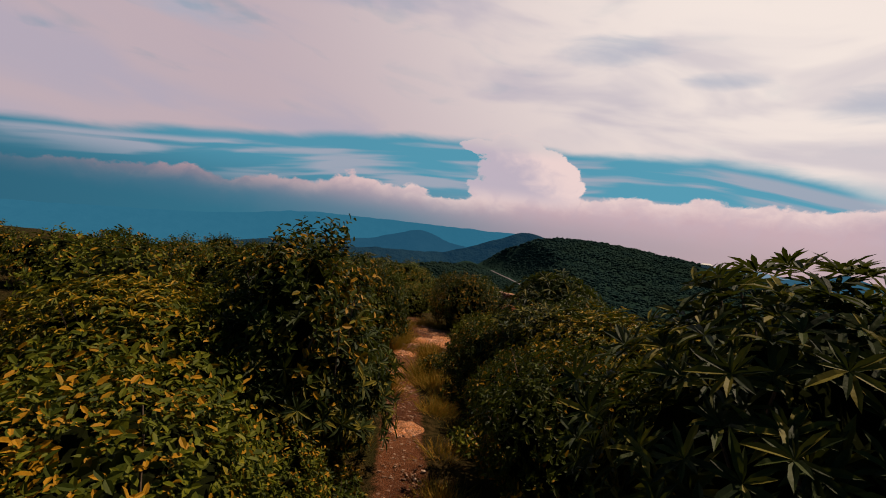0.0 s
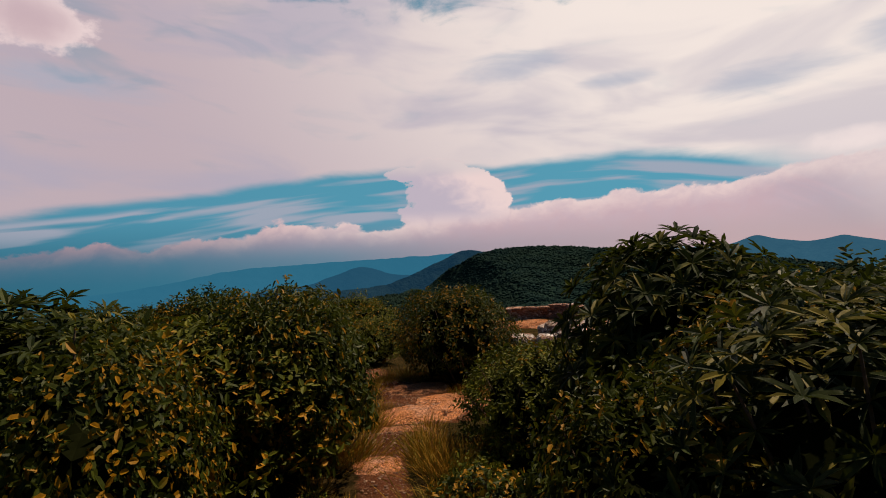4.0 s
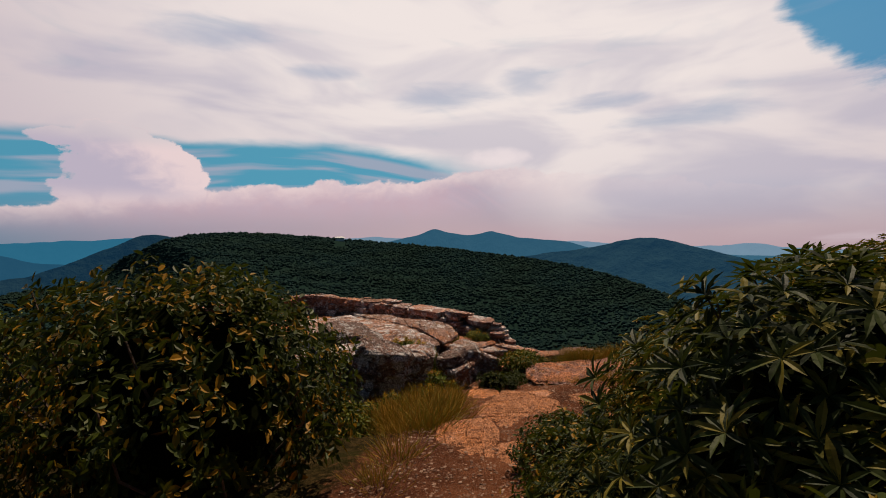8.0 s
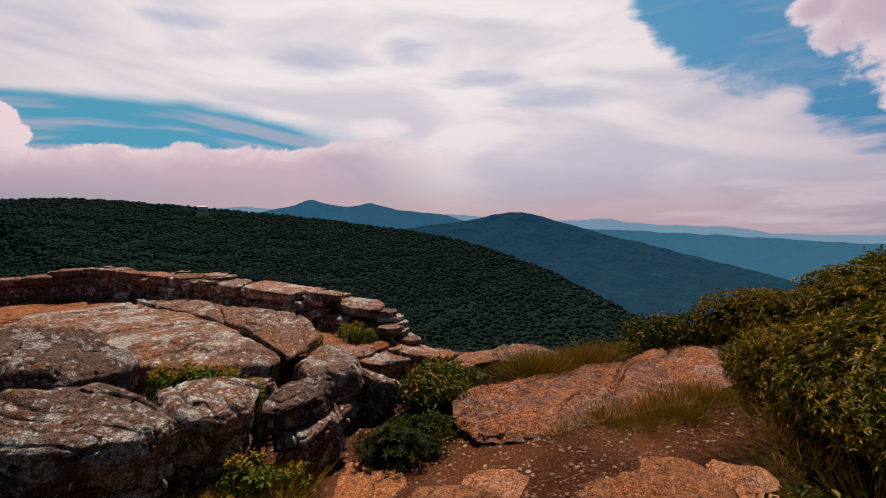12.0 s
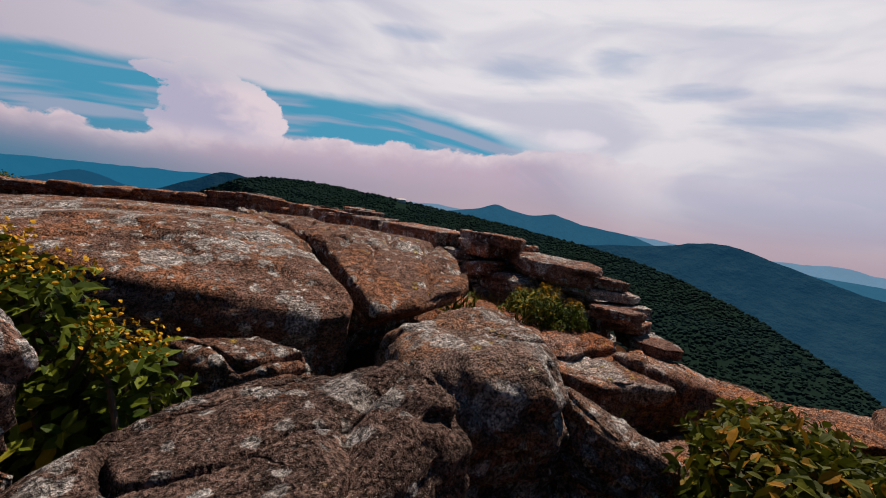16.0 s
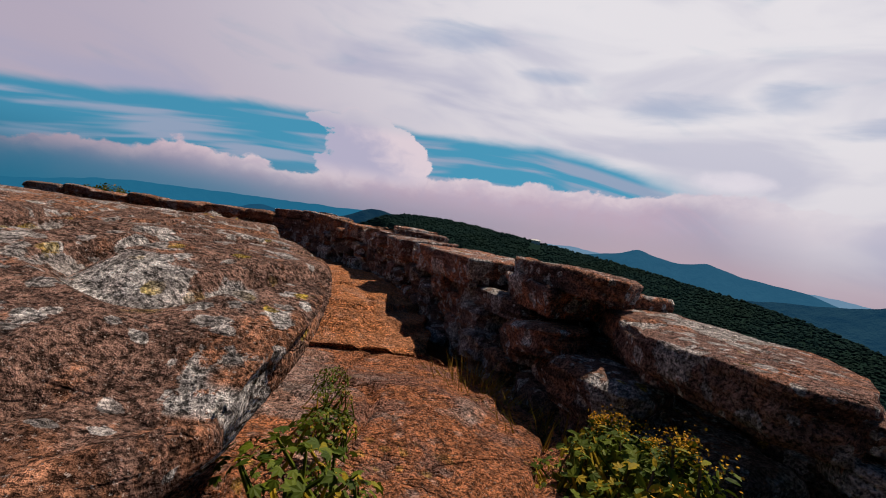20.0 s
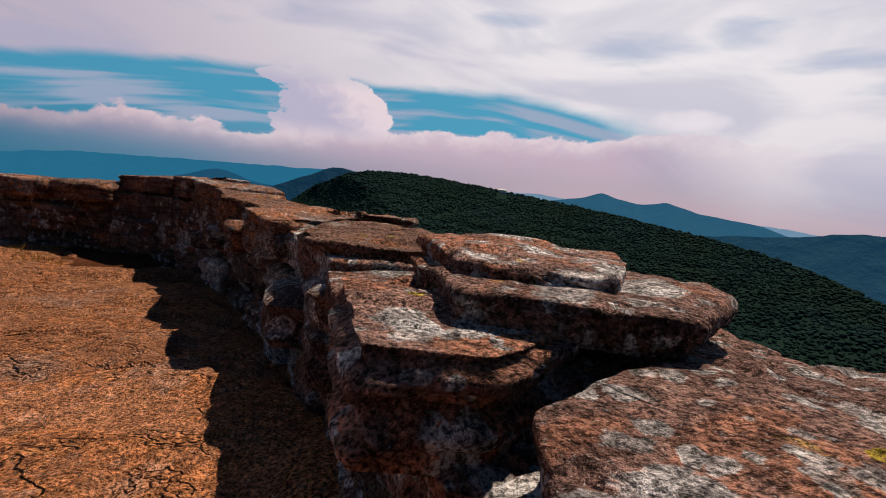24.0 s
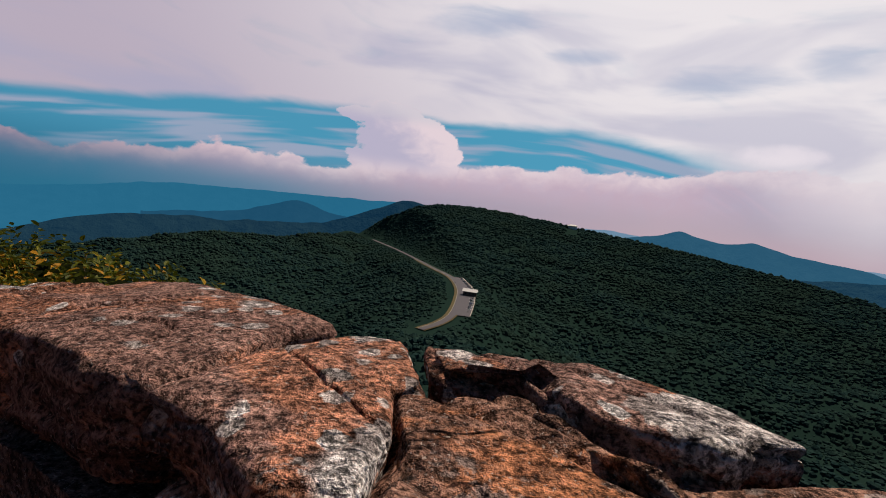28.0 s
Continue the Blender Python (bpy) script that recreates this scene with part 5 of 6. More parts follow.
def crown_points(rng, n, rad, high, lobes=6):
    """Places and outward ways of shoots in a lumpy dome of that radius and height."""
    th = rng.uniform(0, 2 * math.pi, n)
    ct = rng.uniform(-0.4, 1.0, n)
    st = np.sqrt(1 - ct * ct)
    d = np.stack([st * np.cos(th), st * np.sin(th), ct], -1)
    centres = unit(rng.normal(size=(lobes * 3, 3)) * (1, 1, 0.7))
    lump = 0.9 + 0.24 * np.max(d @ centres.T, axis=1) ** 8 - 0.12 * rng.uniform(0, 1, n)
    deep = rng.uniform(0, 1, n) ** 0.4
    rr = (0.6 + 0.4 * deep) * lump
    p = d * rr[:, None] * np.array([rad, rad, high * 0.6])
    p[:, 2] += high * 0.42
    p[:, 2] = np.maximum(p[:, 2], 0.06)
    return p, d


def inner_leaves(rng, rad, high, n=420):
    """The dark inside of a bush: large old leaves."""
    d = unit(rng.normal(size=(n, 3)))
    p = d * (rng.uniform(0, 1, n) ** 0.33 * 0.68)[:, None] * np.array([rad, rad, high * 0.6]) + np.array([0, 0, high * 0.42])
    L = rng.uniform(0.12, 0.22, n) * min(1.0, rad)
    return leaves(p, rng.normal(size=(n, 3)), rng.normal(size=(n, 3)), L, L * 0.33)


def shade_core(rng, rad, high, root):
    """A near-black lump added to close a bush's gaps and stand in for the shade inside."""
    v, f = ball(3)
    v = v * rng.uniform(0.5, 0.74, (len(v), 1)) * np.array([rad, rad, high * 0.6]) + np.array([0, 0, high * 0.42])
    mesh_object("shade_core", np.maximum(v, (-9, -9, 0.05)), f, M_CORE, root, label="near-black core standing in for the shade inside the bush")


def stems(rng, tips, base_r, k=26):
    out = []
    for p in tips[rng.choice(len(tips), min(k, len(tips)), replace=False)]:
        b0 = np.array([rng.normal() * base_r * 0.15, rng.normal() * base_r * 0.15, -0.1])
        mid = b0 * 0.5 + p * 0.5 + np.array([rng.normal() * 0.08, rng.normal() * 0.08, -0.12])
        out.append(tube([b0, (b0 + mid) / 2, mid, (mid + p) / 2 + rng.normal(size=3) * 0.03, p], 0.016, 0.005, 4))
    return join(out)


def rhododendron(seed, rad, high, whorls=300, leaf=0.125, mat=None, label="", fine=True):
    rng = np.random.default_rng(seed)
    p, d = crown_points(rng, whorls, rad, high)
    axis = unit(d + np.array([0, 0, 0.55]) + rng.normal(size=d.shape) * 0.3)
    B, D, U, L = [], [], [], []
    for k in range(10):
        ang = 2 * math.pi * k / 10 + rng.uniform(-0.25, 0.25, whorls)
        a = unit(np.cross(axis, rng.normal(size=axis.shape)))if k == 0 else a
        c = np.cross(axis, a)
        flatness = rng.uniform(0.15, 0.75, whorls)[:, None]
        way = (np.cos(ang)[:, None] * a + np.sin(ang)[:, None] * c) + axis * flatness
        B.append(p), D.append(way), U.append(axis), L.append(leaf * rng.uniform(0.65, 1.2, whorls))
    L = np.concatenate(L)
    v, f = join([leaves(np.concatenate(B), np.concatenate(D), np.concatenate(U), L, L * (0.11 if fine else 0.16), 0.22, 0.5, fine), inner_leaves(rng, rad, high, 120)])
    root = new("rhododendron_bush")
    shade_core(rng, rad, high, root)
    mesh_object("foliage", v, f, mat or M_RHODO, root)
    sv, sf = stems(rng, p, rad)
    mesh_object("branchwork", sv, sf, M_STEM, root)
    return tagged(root, label or "rhododendron bush with whorls of long dark glossy leaves beside the trail", "bush", "bushes along the trail")


def shrub(seed, rad, high, twigs=420, leaf=0.055, per=9, mat=None, name="shrub", label="", flowers=0):
    rng = np.random.default_rng(seed)
    p, d = crown_points(rng, twigs, rad, high, 9)
    axis = unit(d + np.array([0, 0, 0.5]) + rng.normal(size=d.shape) * 0.35)
    B, D, U, L = [], [], [], []
    a = unit(np.cross(axis, rng.normal(size=axis.shape)))
    c = np.cross(axis, a)
    for k in range(per):
        ang = 2.4 * k + rng.uniform(-0.4, 0.4, twigs)
        way = (np.cos(ang)[:, None] * a + np.sin(ang)[:, None] * c) + axis * rng.uniform(0.2, 0.8, twigs)[:, None]
        B.append(p + axis * (k / per - 0.7) * leaf * 2.4), D.append(way), U.append(axis + rng.normal(size=axis.shape) * 0.3), L.append(leaf * rng.uniform(0.6, 1.25, twigs))
    L = np.concatenate(L)
    v, f = join([leaves(np.concatenate(B), np.concatenate(D), np.concatenate(U), L, L * 0.25, 0.15, 0.3, rad < 0.5), inner_leaves(rng, rad, high, 120 if rad > 0.6 else 50)])
    root = new(name)
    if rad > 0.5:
        shade_core(rng, rad, high, root)
    mesh_object("foliage", v, f, mat or M_BROAD, root)
    sv, sf = stems(rng, p, rad, 22)
    mesh_object("branchwork", sv, sf, M_STEM, root)
    for q in p[np.argsort(-p[:, 2])[:flowers]]:
        n_ = 22
        base = q + rng.normal(size=(n_, 3)) * leaf * 0.4 + np.array([0, 0, leaf * 0.7])
        fv, ff = leaves(base, rng.normal(size=(n_, 3)), rng.normal(size=(n_, 3)), np.full(n_, leaf * 0.24), np.full(n_, leaf * 0.1))
        mesh_object("flower_head", fv, ff, M_FLOWER, root, label="yellow flower head")["kind"] = "stuff"
    return tagged(root, label or "leafy deciduous shrub, green with yellow and orange shoots, beside the trail", "bush", "bushes along the trail")


def grass(seed, rad, high, blades=90, mat=None):
    rng = np.random.default_rng(seed)
    base = np.stack([rng.normal(size=blades) * rad * 0.45, rng.normal(size=blades) * rad * 0.45, np.zeros(blades) - 0.03], -1)
    way = np.stack([base[:, 0] * 1.6 / rad + rng.normal(size=blades) * 0.35, base[:, 1] * 1.6 / rad + rng.normal(size=blades) * 0.35, np.full(blades, 1.5)], -1)
    L = high * rng.uniform(0.5, 1.15, blades)
    v, f = leaves(base, way, np.stack([rng.normal(size=blades), rng.normal(size=blades), np.full(blades, 0.1)], -1), L, np.full(blades, 0.0035), 0.35, 0.2, True)
    ob = mesh_object("grass_tuft", v, f, mat or M_GRASS)
    return tagged(ob, "tuft of tall golden-green grass at the trail's edge", "grass", "grass tufts")


DARK = "dark green leafy shrub with a few orange shoots beside the trail"
R = [rhododendron(10, 0.95, 1.5, 620, 0.115), rhododendron(11, 1.05, 1.4, 640, 0.115), rhododendron(12, 0.8, 1.6, 420, 0.14)]
S = [shrub(20, 1.0, 1.4, 1000, 0.064, 8), shrub(21, 0.9, 1.3, 860, 0.066, 8), shrub(22, 1.1, 1.5, 1200, 0.06, 8, mat=M_DEEP, label=DARK), shrub(23, 0.85, 1.25, 860, 0.06, 8, mat=M_DEEP, label=DARK)]
TALL = shrub(26, 0.58, 1.85, 520, 0.062, 8, mat=M_DEEP, label="tall slender dark green shrub with reddish shoots beside the trail")
MOUND = rhododendron(14, 1.0, 1.4, 1500, 0.056, M_MOUND, "rounded evergreen bush with yellow-green whorled leaves beside the trail", False)
FAR = [rhododendron(13, 1.05, 1.45, 140, 0.18), shrub(24, 1.1, 1.4, 260, 0.085, 8), shrub(25, 1.05, 1.35, 260, 0.085, 8, mat=M_DEEP, label=DARK)]
def lobed_plant(seed, rad, high, n=46, leaf=0.05):
    """A low herb with broad lobed leaves on thin stalks."""
    rng = np.random.default_rng(seed)
    vs, fs, tips = [], [], []
    for k in range(n):
        r, t = rad * math.sqrt(rng.uniform(0, 1)), rng.uniform(0, 2 * math.pi)
        c = np.array([r * math.cos(t), r * math.sin(t), high * (1 - 0.6 * (r / rad) ** 2) * rng.uniform(0.6, 1.05)])
        tips.append(c)
        nor = unit(np.array([c[0] / rad * 0.7, c[1] / rad * 0.7, 1.0]) + rng.normal(size=3) * 0.3)
        e1 = unit(np.cross(nor, rng.normal(size=3)))
        e2 = np.cross(nor, e1)
        size = leaf * rng.uniform(0.6, 1.25)
        o = len(vs)
        vs.append(c)
        rim = [(0, 0.25), (25, 0.75), (42, 0.55), (62, 1.0), (84, 0.72), (104, 1.15), (128, 0.72), (150, 0.98), (168, 0.6), (186, 0.7), (208, 0.25)]
        for deg, q in rim:
            w_ = radians(deg - 14)
            vs.append(c + size * q * (math.cos(w_) * e1 + math.sin(w_) * e2) - nor * size * 0.22 * q * q)
        fs += [[o, o + i, o + i + 1] for i in range(1, len(rim))]
    root = new("leafy_plant")
    mesh_object("foliage", np.array(vs), fs, M_HERB, root)
    sv, sf = stems(rng, np.array(tips), rad, 20)
    mesh_object("branchwork", sv * np.array([1, 1, 0.98]), sf, M_HERB, root)
    return tagged(root, "bright green plant with lobed leaves growing between the rocks", "plant", "plants among the rocks")


H_ = [lobed_plant(30, 0.24, 0.24, 120, 0.03), shrub(31, 0.22, 0.4, 70, 0.055, 9, M_HERB, "goldenrod", "goldenrod plant with yellow flower heads among the rocks", 9), shrub(32, 0.42, 0.42, 200, 0.055, 8, M_DEEP, "low_shrub", "low dark green shrub growing at the rock's foot"), shrub(33, 0.36, 0.3, 130, 0.075, 6, M_BROAD, "low_shrub", "low broad-leaved shrub with orange-tipped leaves at the cliff edge"), rhododendron(34, 0.44, 0.5, 110, 0.075, M_RHODO, "low dark evergreen bush with whorled leaves among the rocks")]
G = [grass(40, 0.22, 0.36, 190), grass(41, 0.16, 0.3, 140), grass(42, 0.3, 0.32, 260), grass(43, 0.36, 0.42, 620)]
GOLD = shrub(35, 0.16, 0.58, 130, 0.045, 9, M_HERB, "goldenrod", "tall goldenrod plant with orange-yellow flower heads beside the rocks", 12)
used = set()


def plant(proto, x, y, turn=0.0, size=1.0, z=None, lift=0.0, tall=1.0):
    m = pose(x, y, float(land(x, y)) - 0.03 + lift if z is None else z, 0, 0, turn) @ Matrix.Diagonal((size, size, size * tall, 1))
    if proto not in used:
        used.add(proto)
        proto.matrix_world = m
        return proto
    return copy_thing(proto, m)


# bushes whose places are known, and how much taller than usual some of them grow
TALLER = {(0.95, 12.6): 1.22, (-1.12, 8.6): 1.4, (1.95, 2.2): 1.09, (2.3, 5.2): 0.92, (-1.0, 3.5): 1.12, (4.35, 10.35): 0.84, (5.2, 10.6): 0.9, (6.0, 10.75): 0.94, (6.8, 10.95): 0.94, (2.5, 3.3): 0.95, (-1.15, 0.75): 1.12, (-1.25, 1.85): 1.02, (-0.95, 2.75): 1.0, (2.8, 9.5): 1.0, (3.5, 9.1): 0.82, (3.7, 10.2): 0.8, (2.05, 7.95): 1.1}
for proto, x, y, size in ((S[2], 0.95, 12.6, 0.96), (R[0], 2.8, 9.5, 1.1), (S[1], 2.2, 9.0, 0.85), (R[1], 2.6, 10.5, 0.5), (R[2], 2.05, 7.95, 1.16), (S[0], 1.22, 8.95, 0.82), (S[0], -1.8, 8.5, 1.45), (S[3], -1.12, 8.6, 0.9), (R[0], -1.2, 9.7, 0.7), (H_[2], 2.35, 10.65, 1.1), (H_[2], 1.95, 10.25, 1.0),
                          (MOUND, 4.35, 10.35, 1.05), (MOUND, 5.2, 10.6, 1.0), (MOUND, 6.0, 10.75, 0.95), (MOUND, 6.8, 10.95, 0.92), (MOUND, 7.5, 11.3, 0.75), (MOUND, 8.1, 11.65, 0.6), (MOUND, 8.6, 12.0, 0.42), (MOUND, 3.7, 10.2, 0.85), (R[1], 5.4, 9.6, 1.1), (MOUND, 6.5, 9.8, 1.1), (MOUND, 7.5, 10.2, 1.05), (MOUND, 8.5, 10.9, 0.95), (MOUND, 9.5, 10.9, 1.0), (S[0], 10.2, 10.3, 1.2), (R[0], 3.5, 9.1, 1.0), (MOUND, 9.3, 11.8, 0.5), (S[0], 10.2, 12.2, 0.4), (MOUND, 8.6, 9.8, 1.2),
                          (R[0], 1.95, 2.2, 1.1), (R[0], -1.0, 3.75, 0.86), (S[0], -1.25, 1.85, 0.92), (S[1], -1.75, 2.9, 1.05), (S[0], -0.95, 2.75, 0.6), (MOUND, -2.1, 3.4, 0.95), (TALL, -1.0, 3.5, 1.0), (S[1], -1.15, 0.75, 0.9), (S[2], 1.2, 3.5, 0.8), (MOUND, 2.3, 5.2, 1.2), (R[0], 1.5, 6.0, 0.9), (S[3], 0.95, 5.0, 0.62), (S[3], -1.2, 4.3, 0.8), (S[1], -1.7, 5.4, 0.95), (R[1], -0.95, 6.3, 0.68), (S[3], 0.85, 6.4, 0.75), (R[1], 2.5, 3.3, 1.05), (S[3], -1.75, 7.0, 0.85), (S[3], -1.35, 11.6, 0.9), (R[0], -1.9, 13.4, 1.0), (S[0], -0.6, 15.2, 1.0),
                          (S[1], 1.35, 0.1, 0.9), (S[0], -1.3, -0.8, 0.9), (S[3], 2.6, 0.6, 1.05), (S[0], 3.0, 5.8, 1.1), (S[2], 2.2, 6.7, 1.0), (R[1], -2.3, 3.9, 1.2), (S[0], -2.6, 1.4, 1.1), (S[1], -2.5, 5.6, 1.05), (R[0], -2.5, 7.6, 1.05), (S[0], -2.7, 9.6, 1.05), (S[2], -2.7, 11.4, 1.0)):
    plant(proto, x, y, (x * 77 + y * 131) % 360, size, tall=TALLER.get((x, y), 1.08 if x < -0.8 and y < 7.5 else 0.93 if y < 9.5 else 1.0))

rng = random.Random(11)
placed, tries = [], 0
while len(placed) < 44 and tries < 9000:
    tries += 1
    x, y = rng.uniform(-10, 11), rng.uniform(-3.5, 26)
    lane = float(min(away(x, y, TRAIL), away(x, y, LOOP)))
    if lane < 3.4 or float(away(x, y, SIDE)) < 3.6 or float(away(x, y, INNER)) < 3.5 or float(outside(x, y)) > -0.7:
        continue
    if y < 0.5 or x < -0.95 * y - 1.5 or x > 1.0 * y + 1.5:
        continue
    if (x > 2.4 and y > 11) or (x > 0.8 and y > 16) or any(math.hypot(x - a, y - b_) < 1.2 for a, b_ in placed):
        continue
    placed.append((x, y))
    plant(rng.choice(FAR), x, y, rng.uniform(0, 360), rng.uniform(0.85, 1.1))
for x, y, size in ((4.2, 26.6, 0.95), (3.2, 27.2, 1.2), (2.2, 28.2, 1.3), (4.6, 28.0, 1.0), (3.4, 29.5, 1.3), (5.2, 26.8, 0.7), (5.9, 27.4, 0.75), (6.6, 28.0, 0.8), (7.3, 28.6, 0.8), (9.3, 15.2, 0.4), (9.5, 15.7, 0.45), (9.2, 16.4, 0.5)):
    plant(rng.choice(S[:2]), x, y, rng.uniform(0, 360), size)

# small plants among the rocks
for proto, x, y, z, size in ((H_[0], 6.64, 16.24, -2.74, 0.5), (H_[0], 6.7, 16.48, -2.74, 0.45), (H_[0], 6.6, 16.04, -2.78, 0.52), (H_[0], 6.74, 16.7, -2.76, 0.42), (H_[0], 7.14, 16.16, -2.8, 1.0), (H_[0], 7.26, 16.3, -2.78, 1.05), (H_[0], 7.32, 16.08, -2.82, 1.0), (H_[0], 7.36, 16.3, -2.78, 0.8), (H_[0], 7.42, 16.08, -2.84, 0.75), (H_[0], 6.68, 16.1, -2.8, 0.55), (H_[0], 6.7, 16.35, -2.8, 0.6), (H_[0], 6.73, 16.62, -2.8, 0.55), (H_[0], 6.77, 16.95, -2.8, 0.45), (H_[0], 6.66, 15.88, -2.84, 0.6), (H_[0], 5.5, 15.28, -3.02, 1.0), (GOLD, 4.82, 15.36, -2.9, 1.0), (GOLD, 5.0, 15.3, -2.95, 0.95), (GOLD, 5.12, 15.18, -3.0, 0.85), (GOLD, 4.66, 15.42, -2.85, 0.9), (H_[1], 4.62, 14.45, -2.97, 0.75), (H_[1], 4.8, 14.52, None, 0.8), (H_[1], 4.42, 14.34, None, 0.85), (H_[0], 4.7, 14.4, None, 0.9), (H_[0], 4.5, 14.5, None, 0.9), (H_[1], 4.98, 14.5, None, 0.6), (H_[0], 4.92, 14.4, None, 0.7), (H_[1], 4.25, 14.2, None, 0.8), (H_[1], 5.6, 15.33, -3.1, 0.65), (H_[1], 5.66, 15.42, -3.0, 0.75), (H_[0], 5.62, 15.26, -3.0, 0.8), (H_[1], 4.45, 14.55, None, 0.8), (H_[0], 5.72, 15.3, -2.95, 0.75), (H_[1], 4.75, 14.6, None, 0.7),
                             (H_[3], 6.62, 14.66, -3.04, 0.8), (H_[3], 6.9, 14.82, -3.04, 0.85), (H_[3], 7.2, 14.9, -3.06, 0.85), (H_[3], 6.75, 14.45, -3.06, 0.75), (H_[3], 7.05, 14.58, -3.06, 0.75), (H_[4], 5.62, 14.28, None, 0.6), (H_[4], 5.85, 14.42, None, 0.72), (H_[4], 6.1, 14.5, None, 0.76), (H_[4], 5.9, 14.12, None, 0.55), (H_[4], 6.4, 14.66, None, 0.66), (H_[4], 6.72, 14.74, None, 0.58), (H_[2], 7.05, 14.7, None, 0.5), (H_[2], 6.2, 14.28, None, 0.5), (H_[0], 6.53, 16.72, -2.97, 0.6), (H_[0], 6.58, 16.86, -2.97, 0.65), (H_[0], 6.65, 16.95, -2.97, 0.6), (H_[0], 6.71, 17.08, -2.97, 0.6), (H_[0], 6.73, 17.26, -2.97, 0.5), (H_[1], 7.31, 16.44, -2.86, 0.55), (H_[1], 7.42, 16.5, -2.86, 0.5), (H_[1], 7.36, 16.32, -2.86, 0.55), (H_[0], 7.25, 16.5, -2.88, 0.7), (H_[0], 7.38, 16.62, -2.88, 0.6), (H_[1], 7.14, 16.06, -2.84, 0.62), (H_[1], 7.24, 15.96, -2.86, 0.6), (H_[1], 7.28, 16.2, -2.82, 0.62), (H_[0], 7.16, 15.98, -2.84, 0.8), (H_[0], 5.45, 15.35, -2.85, 0.6), (H_[1], 3.7, 14.3, None, 1.0), (H_[2], 7.4, 14.6, None, 0.5), (H_[2], 7.9, 14.55, None, 0.4)):
    plant(proto, x, y, (x * 313 + y * 91) % 360, size, z)
for x, y, size in ((7.0, 11.75, 0.75), (7.5, 11.9, 0.7), (6.5, 11.5, 0.8), (5.9, 11.35, 0.8), (5.3, 11.3, 0.8), (4.7, 11.2, 0.7), (4.1, 11.1, 0.75), (7.4, 12.5, 0.6), (6.9, 12.75, 0.5), (8.0, 12.7, 0.6), (5.6, 11.5, 0.7), (5.0, 11.45, 0.6), (6.2, 11.6, 0.7), (6.8, 11.9, 0.6), (4.4, 11.45, 0.6), (-0.2, 12.7, 1.1), (0.1, 12.5, 1.0), (-0.4, 12.4, 1.0), (0.15, 13.1, 1.1), (3.9, 14.4, 1.0), (3.6, 14.0, 1.1), (4.2, 14.45, 0.9), (0.75, 11.3, 1.0), (0.95, 11.35, 1.1), (1.3, 11.3, 1.0), (0.55, 12.7, 1.0), (2.1, 12.2, 0.9), (2.5, 12.5, 1.0), (3.0, 13.1, 1.0), (3.3, 13.6, 1.1), (3.8, 13.9, 1.0), (4.3, 14.1, 0.9), (4.6, 14.2, 0.8), (3.0, 11.1, 0.9), (3.5, 11.4, 0.9), (7.2, 11.9, 0.7), (7.7, 11.8, 0.75), (8.2, 11.9, 0.7), (6.8, 13.0, 0.5), (6.5, 13.3, 0.5), (7.2, 12.7, 0.5), (8.8, 13.9, 0.8), (9.3, 13.3, 0.9), (-0.9, 7.9, 0.8), (-0.75, 9.6, 0.9), (0.6, 9.0, 0.7), (-0.6, 11.4, 1.0), (-0.5, 11.9, 1.0), (7.35, 16.75, 0.8), (7.3, 17.2, 0.8), (7.25, 17.0, 0.7), (6.9, 15.6, 0.8), (7.2, 15.4, 0.8), (5.9, 23.0, 0.7), (6.1, 22.9, 0.6), (6.55, 20.9, 0.4), (6.45, 20.85, 0.4), (6.5, 21.0, 0.4), (6.62, 20.98, 0.35), (-0.75, 5.4, 0.8), (0.5, 6.2, 0.7), (-0.9, 3.0, 0.9)):
    plant(G[int(x * 10 + y * 10) % 3], x, y, (x * 191 + y * 57) % 360, size)

# golden grass before the outcrop, low shrubs at its foot and under the trailside bushes
for x, y, size in ((3.55, 13.35, 0.95), (3.9, 13.75, 1.0), (4.15, 13.8, 0.85), (3.3, 13.1, 0.8), (4.4, 14.05, 0.75), (3.2, 13.6, 0.9), (3.55, 13.9, 0.9), (4.35, 14.5, 0.85), (4.65, 14.5, 0.75), (4.1, 14.3, 0.9), (4.9, 14.6, 0.6), (4.5, 14.25, 0.7)):
    plant(G[3], x, y, (x * 191 + y * 57) % 360, size)
for proto, x, y, size in ((H_[2], 3.7, 11.6, 0.9), (H_[4], 4.1, 11.55, 0.9), (H_[2], 4.0, 11.8, 0.75), (H_[4], 4.5, 11.65, 0.8), (H_[2], 4.95, 11.75, 0.9), (H_[2], 5.5, 11.75, 0.8), (H_[3], 6.0, 11.8, 0.9), (H_[2], 3.3, 11.35, 0.9),
                          (H_[2], 2.9, 15.0, 1.0), (H_[3], 3.1, 15.7, 1.1), (H_[2], 2.6, 14.6, 1.1), (H_[3], 3.0, 14.2, 1.0), (H_[1], 3.2, 14.05, 0.9), (H_[3], 2.7, 13.7, 1.0), (H_[2], 3.4, 16.4, 1.2), (H_[3], 2.6, 16.2, 1.3)):
    plant(proto, x, y, (x * 191 + y * 57) % 360, size)

